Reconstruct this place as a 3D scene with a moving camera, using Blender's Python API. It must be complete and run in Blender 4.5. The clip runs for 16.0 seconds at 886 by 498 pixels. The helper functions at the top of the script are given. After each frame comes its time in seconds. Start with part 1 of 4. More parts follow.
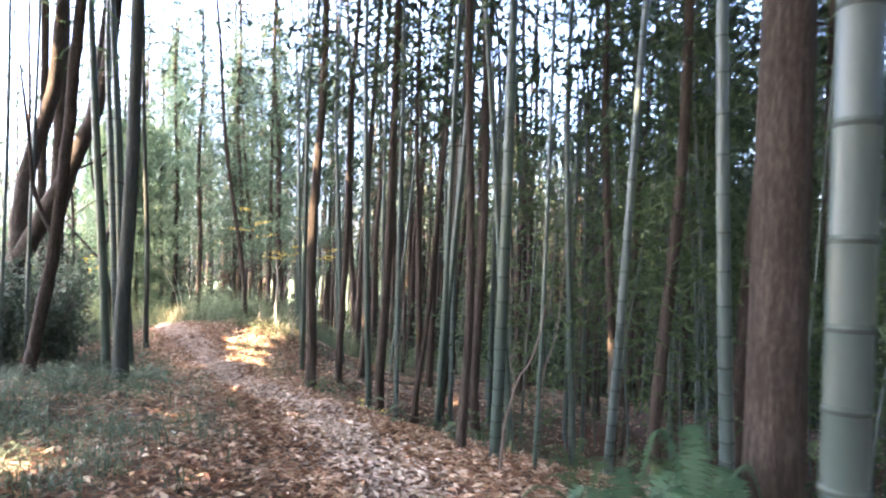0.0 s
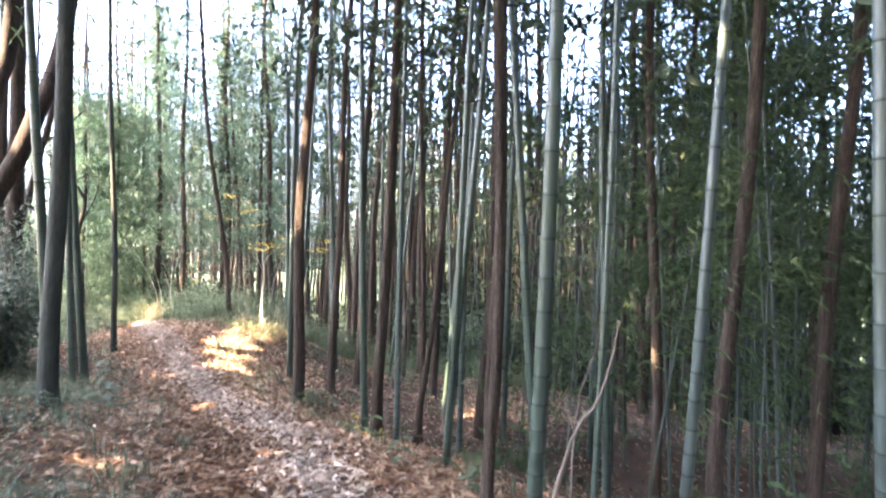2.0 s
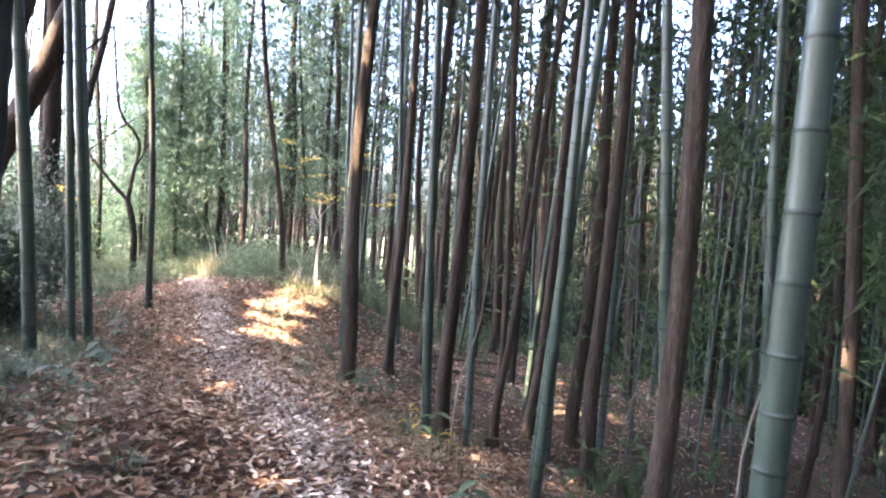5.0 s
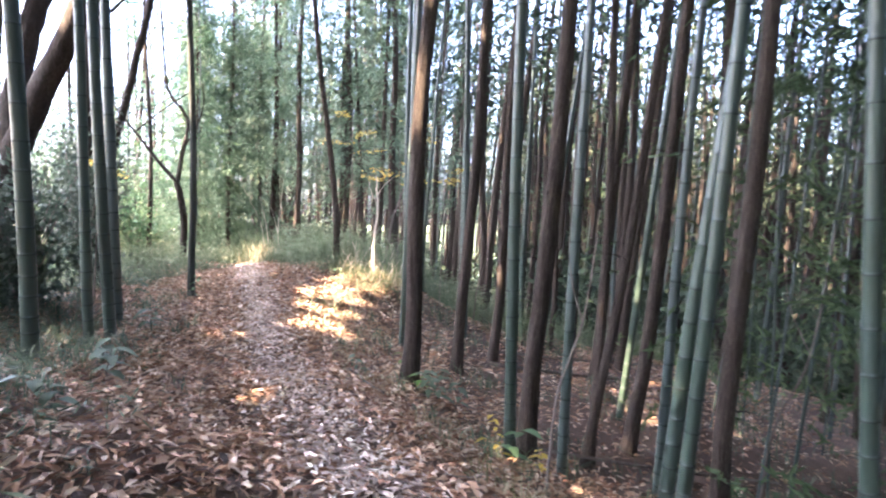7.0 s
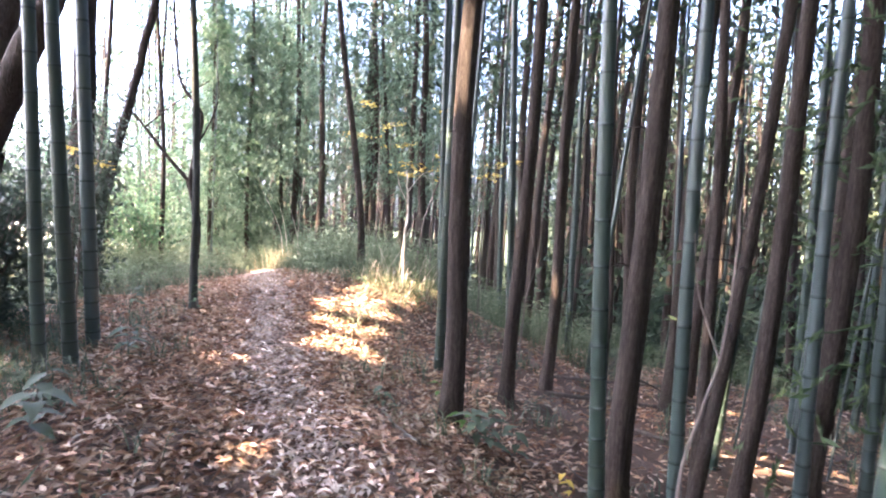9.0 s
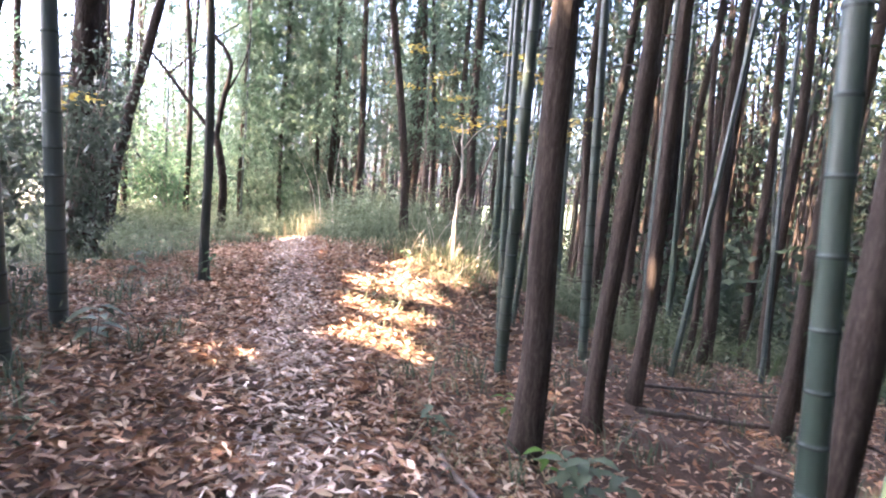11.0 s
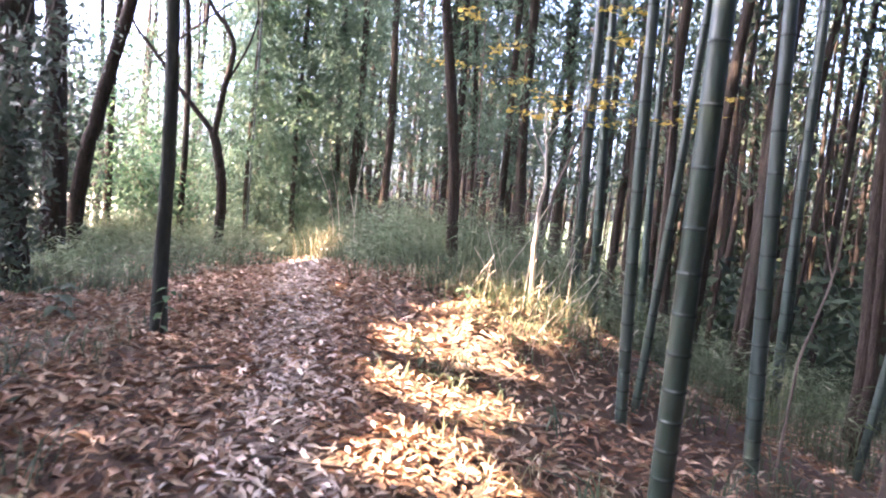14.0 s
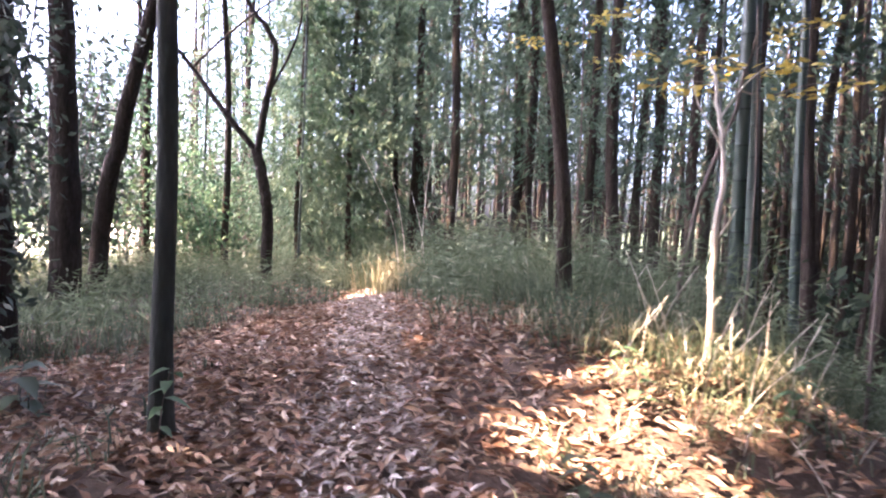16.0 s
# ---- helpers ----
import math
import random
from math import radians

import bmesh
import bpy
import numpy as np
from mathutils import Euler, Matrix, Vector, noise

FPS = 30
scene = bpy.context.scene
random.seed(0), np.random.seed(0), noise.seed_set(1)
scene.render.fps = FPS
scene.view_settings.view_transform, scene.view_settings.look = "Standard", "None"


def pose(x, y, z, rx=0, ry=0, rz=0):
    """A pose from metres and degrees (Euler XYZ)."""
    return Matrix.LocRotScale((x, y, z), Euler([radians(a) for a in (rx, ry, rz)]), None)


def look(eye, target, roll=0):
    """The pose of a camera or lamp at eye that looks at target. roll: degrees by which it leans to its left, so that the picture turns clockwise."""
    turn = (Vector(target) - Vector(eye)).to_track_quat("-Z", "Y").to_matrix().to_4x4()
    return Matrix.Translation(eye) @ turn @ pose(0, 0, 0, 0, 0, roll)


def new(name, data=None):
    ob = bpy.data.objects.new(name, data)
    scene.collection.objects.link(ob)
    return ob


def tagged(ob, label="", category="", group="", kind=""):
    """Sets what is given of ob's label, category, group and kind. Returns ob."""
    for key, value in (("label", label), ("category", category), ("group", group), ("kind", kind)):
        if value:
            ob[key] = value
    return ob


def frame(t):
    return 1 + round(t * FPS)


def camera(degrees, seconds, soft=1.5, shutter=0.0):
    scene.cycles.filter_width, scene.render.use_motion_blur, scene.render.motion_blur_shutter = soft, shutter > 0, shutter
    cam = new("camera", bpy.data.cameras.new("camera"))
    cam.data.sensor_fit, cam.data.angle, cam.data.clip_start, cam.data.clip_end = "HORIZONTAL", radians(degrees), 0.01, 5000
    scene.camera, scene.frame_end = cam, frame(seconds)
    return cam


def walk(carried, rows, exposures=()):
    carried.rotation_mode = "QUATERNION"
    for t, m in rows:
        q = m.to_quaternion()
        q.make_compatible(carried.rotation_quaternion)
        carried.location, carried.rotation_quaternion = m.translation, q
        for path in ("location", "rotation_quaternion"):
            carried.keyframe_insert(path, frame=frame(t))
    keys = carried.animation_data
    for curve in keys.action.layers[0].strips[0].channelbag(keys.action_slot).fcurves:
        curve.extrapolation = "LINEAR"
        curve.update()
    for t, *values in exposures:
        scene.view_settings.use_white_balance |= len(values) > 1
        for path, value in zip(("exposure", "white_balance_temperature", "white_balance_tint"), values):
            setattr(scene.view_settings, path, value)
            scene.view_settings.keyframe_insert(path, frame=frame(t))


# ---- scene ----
cam = camera(68.4, 16.0, soft=2.1, shutter=0.5)
METRES, EYE, TILT, LEAN, TURN = 14.4, 1.5, 0.0, 0.0, 0.0
ROWS = [
    (0.0, 0.0, 0.0, 0.0, 0.01, 1.37, 0.4),
    (0.5, -0.0028, 0.0314, 0.001, 1.76, 0.6, 0.45),
    (1.0, -0.0049, 0.0664, 0.0024, -0.64, -0.32, 0.75),
    (1.5, -0.0062, 0.0984, 0.0026, -0.28, -1.23, 0.58),
    (2.0, -0.0118, 0.1272, 0.0021, -0.12, 0.67, 0.28),
    (2.5, -0.0113, 0.1592, -0.0007, 5.63, 3.79, -1.37),
    (3.0, -0.0137, 0.1901, -0.0053, 5.37, 3.08, -1.51),
    (3.5, -0.0178, 0.2217, -0.0085, 9.61, 0.04, -2.75),
    (4.0, -0.0211, 0.2495, -0.0123, 6.22, -1.24, -2.34),
    (6.5, -0.0498, 0.3772, -0.0249, 7.92, -2.63, -1.51),
    (7.0, -0.0601, 0.406, -0.0299, 11.28, -3.14, -1.7),
    (7.5, -0.0684, 0.4321, -0.032, 12.9, -2.96, -2.53),
    (8.0, -0.0784, 0.4597, -0.0341, 11.89, -3.19, -2.69),
    (8.5, -0.0881, 0.487, -0.0362, 13.3, -2.52, -2.6),
    (9.0, -0.0986, 0.5159, -0.0388, 13.55, -2.58, -1.71),
    (11.5, -0.1605, 0.6621, -0.0496, 17.58, -5.48, -4.17),
    (12.0, -0.1745, 0.6925, -0.0515, 17.39, -4.94, -5.42),
    (12.5, -0.1945, 0.7232, -0.0522, 18.38, -4.44, -6.22),
    (13.0, -0.2105, 0.7508, -0.0535, 18.34, -3.98, -5.42),
    (13.5, -0.2267, 0.7826, -0.0544, 19.65, -3.56, -4.94),
    (14.0, -0.2389, 0.8127, -0.055, 18.76, -3.93, -4.3),
    (14.5, -0.2533, 0.8435, -0.0557, 18.97, -2.19, -3.0),
    (15.0, -0.2694, 0.8723, -0.057, 18.99, -0.75, -1.87),
    (15.5, -0.2894, 0.902, -0.0569, 21.88, -1.56, -1.91),
    (16.0, -0.3128, 0.928, -0.0563, 23.32, -2.6, -1.61),
]
walk(cam, [(t, pose(0, 0, EYE, TILT, LEAN, TURN) @ pose(METRES * x, METRES * y, METRES * z, 90 + pitch, roll, yaw)) for t, x, y, z, yaw, pitch, roll in ROWS],
     exposures=[(0.0, 5.0, 5700, 12), (1.0, 5.25, 5650, 13), (2.0, 5.25, 5650, 13), (3.0, 5.0, 5550, 15), (7.5, 5.06, 5450, 17), (12.0, 4.98, 5550, 24), (14.0, 4.68, 5550, 25), (16.0, 4.32, 5550, 28)])

# ---- light ----
SUN_ELEVATION, SUN_AZIMUTH = radians(50), radians(242)   # azimuth clockwise from +y, of the place the sun stands
SUN = Vector((math.sin(SUN_AZIMUTH) * math.cos(SUN_ELEVATION), math.cos(SUN_AZIMUTH) * math.cos(SUN_ELEVATION), math.sin(SUN_ELEVATION)))
world = bpy.data.worlds.new("sky")
scene.world = world
world.use_nodes = True
sky = world.node_tree.nodes.new("ShaderNodeTexSky")
sky.sky_type, sky.sun_disc = "NISHITA", False
sky.sun_elevation, sky.sun_rotation = SUN_ELEVATION, SUN_AZIMUTH
sky.air_density, sky.dust_density, sky.ozone_density = 0.6, 7.0, 0.3
background = world.node_tree.nodes["Background"]
background.inputs["Strength"].default_value = 0.115
world.node_tree.links.new(sky.outputs[0], background.inputs["Color"])
sun_data = bpy.data.lights.new("sun", "SUN")
sun_data.energy, sun_data.angle, sun_data.color = 4.4, radians(0.5), (1.0, 0.7, 0.4)
sun = new("sun", sun_data)
sun.matrix_world = look(SUN * 60, (0, 0, 0))


# ---- materials ----
def material(name, ramp, scale=6.0, stretch=(1, 1, 1), rough=0.75, bump=0.3, by="noise", second=30.0, mix=0.35, gloss=0.3, through_light=0.0):
    """A procedural surface: a colour ramp over noise (or over each island or object), a finer second noise, and relief."""
    m = bpy.data.materials.new(name)
    m.use_nodes = True
    n, l = m.node_tree.nodes, m.node_tree.links
    b = n["Principled BSDF"]
    b.inputs["Roughness"].default_value = rough
    b.inputs["Specular IOR Level"].default_value = gloss
    co = n.new("ShaderNodeTexCoord")
    mp = n.new("ShaderNodeMapping")
    mp.inputs["Scale"].default_value = stretch
    l.new(co.outputs["Object"], mp.inputs["Vector"])
    n1 = n.new("ShaderNodeTexNoise")
    n1.inputs["Scale"].default_value, n1.inputs["Detail"].default_value = scale, 5.0
    n2 = n.new("ShaderNodeTexNoise")
    n2.inputs["Scale"].default_value, n2.inputs["Detail"].default_value = second, 4.0
    for q in (n1, n2):
        l.new(mp.outputs[0], q.inputs["Vector"])
    cr = n.new("ShaderNodeValToRGB")
    while len(cr.color_ramp.elements) < len(ramp):
        cr.color_ramp.elements.new(0.5)
    for e, (p, c) in zip(cr.color_ramp.elements, ramp):
        e.position, e.color = p, (*c, 1)
    blend = n.new("ShaderNodeMix")
    blend.inputs["Factor"].default_value = mix
    if by == "island":
        gi = n.new("ShaderNodeNewGeometry")
        l.new(gi.outputs["Random Per Island"], blend.inputs[2])
    elif by == "object":
        gi = n.new("ShaderNodeObjectInfo")
        l.new(gi.outputs["Random"], blend.inputs[2])
    else:
        l.new(n1.outputs["Fac"], blend.inputs[2])
    l.new((n2 if by == "noise" else n1).outputs["Fac"], blend.inputs[3])
    l.new(blend.outputs[0], cr.inputs["Fac"])
    l.new(cr.outputs["Color"], b.inputs["Base Color"])
    if bump:
        bp = n.new("ShaderNodeBump")
        bp.inputs["Strength"].default_value, bp.inputs["Distance"].default_value = bump, 0.02
        l.new(n2.outputs["Fac"], bp.inputs["Height"])
        l.new(bp.outputs["Normal"], b.inputs["Normal"])
    if through_light:
        tr = n.new("ShaderNodeBsdfTranslucent")
        l.new(cr.outputs["Color"], tr.inputs["Color"])
        ms = n.new("ShaderNodeMixShader")
        ms.inputs["Fac"].default_value = through_light
        l.new(b.outputs[0], ms.inputs[1])
        l.new(tr.outputs[0], ms.inputs[2])
        l.new(ms.outputs[0], n["Material Output"].inputs["Surface"])
    return m


M_SOIL = material("soil", [(0.3, (0.045, 0.03, 0.022)), (0.5, (0.09, 0.061, 0.045)), (0.7, (0.17, 0.12, 0.09))], 3.0, rough=0.9, bump=0.8, second=45, mix=0.5)
M_FIELD = material("far_field", [(0.3, (0.3, 0.3, 0.2)), (0.7, (0.5, 0.48, 0.36))], 0.05, rough=0.9, bump=0.0, second=0.4)
M_FARWOOD = material("far_wood", [(0.3, (0.02, 0.035, 0.015)), (0.7, (0.06, 0.08, 0.035))], 0.2, rough=0.95, bump=0.0, second=2.0)
M_CULM = material("bamboo_culm", [(0.15, (0.02, 0.033, 0.024)), (0.4, (0.038, 0.06, 0.046)), (0.6, (0.046, 0.066, 0.062)), (0.85, (0.072, 0.094, 0.09))], 2.2, (3, 3, 0.5), rough=0.4, bump=0.08, second=14, mix=0.55, gloss=0.5, by="object")
M_NODE = material("bamboo_node", [(0.3, (0.045, 0.062, 0.056)), (0.7, (0.075, 0.096, 0.09))], 9, rough=0.7, bump=0.2)
M_RIDGE = material("bamboo_node_ridge", [(0.3, (0.022, 0.03, 0.027)), (0.7, (0.044, 0.055, 0.05))], 9, rough=0.7, bump=0.2)
M_BARK = material("cedar_bark", [(0.3, (0.016, 0.012, 0.01)), (0.48, (0.048, 0.038, 0.031)), (0.62, (0.1, 0.082, 0.069)), (0.74, (0.16, 0.136, 0.117))], 7, (7, 7, 0.5), rough=0.9, bump=1.0, second=38, mix=0.6, gloss=0.15)
M_DARKBARK = material("dark_bark", [(0.3, (0.016, 0.013, 0.012)), (0.55, (0.04, 0.033, 0.029)), (0.75, (0.09, 0.076, 0.068))], 6, (2, 2, 0.6), rough=0.9, bump=0.9, second=22, mix=0.5, gloss=0.15)
M_POLE = material("smooth_bark", [(0.3, (0.022, 0.027, 0.024)), (0.55, (0.044, 0.05, 0.045)), (0.75, (0.08, 0.086, 0.077))], 3, (2, 2, 0.5), rough=0.8, bump=0.35, second=18, mix=0.45, gloss=0.2)
M_PALE = material("pale_dead_wood", [(0.3, (0.4, 0.36, 0.3)), (0.7, (0.65, 0.6, 0.52))], 8, (2, 2, 0.5), rough=0.8, bump=0.4)
M_TWIG = material("grey_twig", [(0.3, (0.08, 0.065, 0.055)), (0.7, (0.2, 0.17, 0.15))], 9, (2, 2, 0.5), rough=0.85, bump=0.4)
GREENS = [(0.1, (0.042, 0.068, 0.034)), (0.5, (0.08, 0.122, 0.058)), (0.9, (0.145, 0.195, 0.092))]
M_LEAF = material("bamboo_leaf", GREENS, 2, rough=0.55, bump=0, by="island", mix=0.3, through_light=0.5)
M_YOUNGLEAF = material("young_bamboo_leaf", [(0.1, (0.042, 0.088, 0.05)), (0.5, (0.08, 0.145, 0.08)), (0.9, (0.16, 0.23, 0.125))], 2, rough=0.55, bump=0, by="island", mix=0.3, through_light=0.45)
M_CEDARLEAF = material("cedar_foliage", [(0.1, (0.028, 0.042, 0.027)), (0.6, (0.05, 0.074, 0.045)), (0.95, (0.095, 0.125, 0.075))], 2, rough=0.7, bump=0, by="island", through_light=0.3)
# Green lightened beyond the foliage's own, for glare and light from behind
M_BACKLIT_BOUGH = material("backlit_conifer_bough", [(0.1, (0.08, 0.12, 0.08)), (0.5, (0.12, 0.175, 0.115)), (0.95, (0.19, 0.25, 0.165))], 2, rough=0.6, bump=0, by="island", through_light=0.6)
M_SHRUBLEAF = material("shrub_leaf", [(0.1, (0.032, 0.048, 0.035)), (0.6, (0.065, 0.088, 0.064)), (0.95, (0.12, 0.145, 0.11))], 2, rough=0.5, bump=0, by="island", gloss=0.3, through_light=0.3)
M_BROADLEAF = material("broad_leaf", [(0.1, (0.05, 0.1, 0.025)), (0.5, (0.1, 0.19, 0.045)), (0.9, (0.2, 0.3, 0.08))], 2, rough=0.5, bump=0, by="island", through_light=0.45)
M_YELLOW = material("yellow_leaf", [(0.1, (0.45, 0.31, 0.06)), (0.5, (0.62, 0.47, 0.1)), (0.9, (0.65, 0.56, 0.2))], 2, rough=0.6, bump=0, by="island", through_light=0.4)
M_GRASS = material("grass_blade", [(0.1, (0.045, 0.072, 0.042)), (0.5, (0.088, 0.12, 0.07)), (0.8, (0.145, 0.175, 0.105)), (0.97, (0.3, 0.3, 0.21))], 2, rough=0.6, bump=0, by="island", mix=0.15, through_light=0.35)
M_BRUSH = material("dwarf_bamboo_leaf", [(0.1, (0.075, 0.1, 0.055)), (0.5, (0.13, 0.165, 0.095)), (0.85, (0.2, 0.235, 0.15)), (0.97, (0.38, 0.38, 0.28))], 2, rough=0.6, bump=0, by="island", mix=0.15, through_light=0.45)
M_WEED = material("weed_blade", [(0.1, (0.045, 0.068, 0.045)), (0.5, (0.085, 0.115, 0.075)), (0.9, (0.15, 0.175, 0.11))], 2, rough=0.5, bump=0, by="island", mix=0.15, through_light=0.3)
M_STRAW = material("dry_grass", [(0.1, (0.09, 0.11, 0.045)), (0.45, (0.24, 0.225, 0.13)), (0.9, (0.5, 0.45, 0.31))], 2, rough=0.7, bump=0, by="island", mix=0.15, through_light=0.3)
M_LITTER = material("fallen_leaf", [(0.06, (0.07, 0.037, 0.024)), (0.35, (0.23, 0.125, 0.075)), (0.6, (0.385, 0.25, 0.165)), (0.82, (0.51, 0.39, 0.295)), (0.97, (0.66, 0.57, 0.49))], 5, rough=0.6, bump=0.2, by="island", mix=0.22, gloss=0.3)
# Pale trodden leaves, their colour raised further for the sky reflected on them
M_TROD_SHEEN = material("trodden_leaf", [(0.08, (0.19, 0.135, 0.108)), (0.35, (0.44, 0.35, 0.295)), (0.7, (0.62, 0.525, 0.465)), (0.97, (0.76, 0.68, 0.62))], 5, rough=0.42, bump=0.2, by="island", mix=0.22, gloss=0.5)


# ---- ground ----
PATH_Y = (-5, 3, 9.1, 10.1, 10.93, 12.4, 16.1, 22, 30, 60)
PATH_X = (0.8, 0.3, -1.8, -2.4, -2.97, -3.97, -6.06, -9.5, -14, -31)
LEVEL_Y = (-10, 0, 5, 9, 10, 12.4, 16, 22, 30, 60)
LEVEL_Z = (0.2, 0, -0.2, -0.5, -0.62, -0.68, -0.63, -0.55, -1.25, -2.6)


def off_path(x, y):
    return (x - np.interp(y, PATH_Y, PATH_X)) * 0.869


def height(x, y):
    """The ground: a trodden path on a hillside that falls to both sides, with a mound beside its far part."""
    x, y = np.asarray(x, float), np.asarray(y, float)
    o = off_path(x, y)
    z = np.interp(y, LEVEL_Y, LEVEL_Z)
    z = z + np.where(o > 0, np.interp(y, (7, 9.5, 13, 15), (1, 1.5, 1.5, 1)) * np.interp(o, (0, 0.6, 1.2, 2, 3.5, 8, 20, 60, 300), (0, 0, -0.19, -0.38, -0.7, -1.6, -3.8, -10, -30)),
                     np.interp(y, (13, 17.5), (1, 0.35)) * np.interp(-o, (0, 0.6, 1.3, 3, 6), (0, 0.03, 0.2, 0.25, 0.1)) + np.interp(-o, (6, 14, 40, 300), (0, -1.6, -6.1, -30)))
    u, v = (x + 4.9) * -0.495 + (y - 18.6) * 0.869, (x + 4.9) * 0.869 + (y - 18.6) * 0.495
    a = np.where(u < 0, u / 2.6, u / 7.0)
    z = z + 0.95 * np.exp(-a * a * 1.3 - (v / 1.9) ** 2)
    z = z + 0.28 * np.exp(-((x + 5.0) ** 2 + (y - 8.0) ** 2) / 4.0)
    near = np.exp(-((x + 4) ** 2 + (y - 12) ** 2) / 900)
    return z + near * (0.025 * np.sin(x * 2.1 + 1.3 * np.sin(y * 1.7)) + 0.02 * np.sin(y * 2.9 + np.sin(x * 2.3)))


def at(x, y):
    return float(height(x, y))


def mesh_of(name, verts, faces, mats=(), index=None, smooth=False):
    me = bpy.data.meshes.new(name)
    verts, faces = np.asarray(verts, np.float32), np.asarray(faces, np.int32)
    k = faces.shape[1]
    me.vertices.add(len(verts))
    me.vertices.foreach_set("co", verts.ravel())
    me.loops.add(faces.size)
    me.loops.foreach_set("vertex_index", faces.ravel())
    me.polygons.add(len(faces))
    me.polygons.foreach_set("loop_start", np.arange(0, faces.size, k, dtype=np.int32))
    me.polygons.foreach_set("loop_total", np.full(len(faces), k, np.int32))
    if index is not None:
        me.polygons.foreach_set("material_index", np.asarray(index, np.int32))
    if smooth:
        me.polygons.foreach_set("use_smooth", np.ones(len(faces), bool))
    me.update()
    me.validate()
    for m in mats:
        me.materials.append(m)
    return me


def part(name, me, parent, label="", m=None):
    ob = new(name, me)
    ob.parent = parent
    if m is not None:
        ob.matrix_basis = m
    return tagged(ob, label)


def axis_steps(lo, hi, fine_lo, fine_hi, fine, coarse_n):
    left = fine_lo - np.geomspace(fine, fine_lo - lo, coarse_n)[::-1]
    right = fine_hi + np.geomspace(fine, hi - fine_hi, coarse_n)
    return np.concatenate([left, np.arange(fine_lo, fine_hi, fine), right])


gx, gy = axis_steps(-1500, 1500, -16, 12, 0.16, 26), axis_steps(-1500, 1500, -3, 32, 0.16, 26)
XX, YY = np.meshgrid(gx, gy)
ground_verts = np.stack([XX, YY, height(XX, YY)], -1).reshape(-1, 3)
w = len(gx)
ii, jj = np.meshgrid(np.arange(w - 1), np.arange(len(gy) - 1))
q0 = (jj * w + ii).ravel()
ground_faces = np.stack([q0, q0 + 1, q0 + w + 1, q0 + w], 1)
mid = ground_verts[ground_faces].mean(1)
far_land = np.where(np.hypot(mid[:, 0] + 4, mid[:, 1] - 14) < 60, 0, np.where(mid[:, 0] < -0.75 * mid[:, 1] - 20, 1, 2))
ground = tagged(new("ground", mesh_of("ground", ground_verts, ground_faces, (M_SOIL, M_FIELD, M_FARWOOD), far_land, True)),
                "brown forest soil with a trodden path along a hillside", "ground", kind="structure")


# ---- leaves, blades, stems ----
rng = np.random.default_rng(7)


def unit(v):
    return v / np.maximum(np.linalg.norm(v, axis=-1, keepdims=True), 1e-9)


def leaf_arrays(centres, along, length, width, r, fold=0.25, up=None):
    """Folded lance-shaped leaves, two faces each, from arrays of places and directions."""
    n = len(centres)
    along = unit(along)
    up = unit(r.normal(size=(n, 3))) if up is None else up
    side = unit(np.cross(along, up))
    nor = np.cross(side, along)
    L, W = np.reshape(length, (-1, 1)) * np.ones((n, 1)), np.reshape(width, (-1, 1)) * np.ones((n, 1))
    a = centres - along * L * 0.5
    d = centres + along * L * 0.5
    b = centres - along * L * 0.06 + side * W * 0.5 + nor * W * fold
    c = centres - along * L * 0.06 - side * W * 0.5 + nor * W * fold
    verts = np.stack([a, b, d, c], 1).reshape(-1, 3)
    i = np.arange(n)[:, None] * 4
    return verts, np.concatenate([i + [0, 2, 1], i + [0, 3, 2]], 1).reshape(-1, 3)


def blade_arrays(roots, tall, width, lean, r):
    """Curved grass blades, five vertices each."""
    n = len(roots)
    yaw = r.uniform(0, 2 * np.pi, n)
    d = np.stack([np.cos(yaw), np.sin(yaw), np.zeros(n)], 1)
    s = np.stack([-np.sin(yaw), np.cos(yaw), np.zeros(n)], 1)
    tall, lean = tall[:, None], (lean * r.uniform(0.4, 1.4, n))[:, None]
    z = np.array([[0, 0, 1.0]])
    h = roots + z * tall * 0.55 + d * tall * lean * 0.3
    t = roots + z * tall * (1 - lean * 0.35) + d * tall * lean
    wd = np.reshape(width, (-1, 1)) * np.ones((n, 1))
    verts = np.stack([roots - s * wd * 0.4, roots + s * wd * 0.4, h + s * wd * 0.5, h - s * wd * 0.5, t], 1).reshape(-1, 3)
    i = np.arange(n)[:, None] * 5
    return verts, np.concatenate([i + [0, 1, 2], i + [0, 2, 3], i + [3, 2, 4]], 1).reshape(-1, 3)


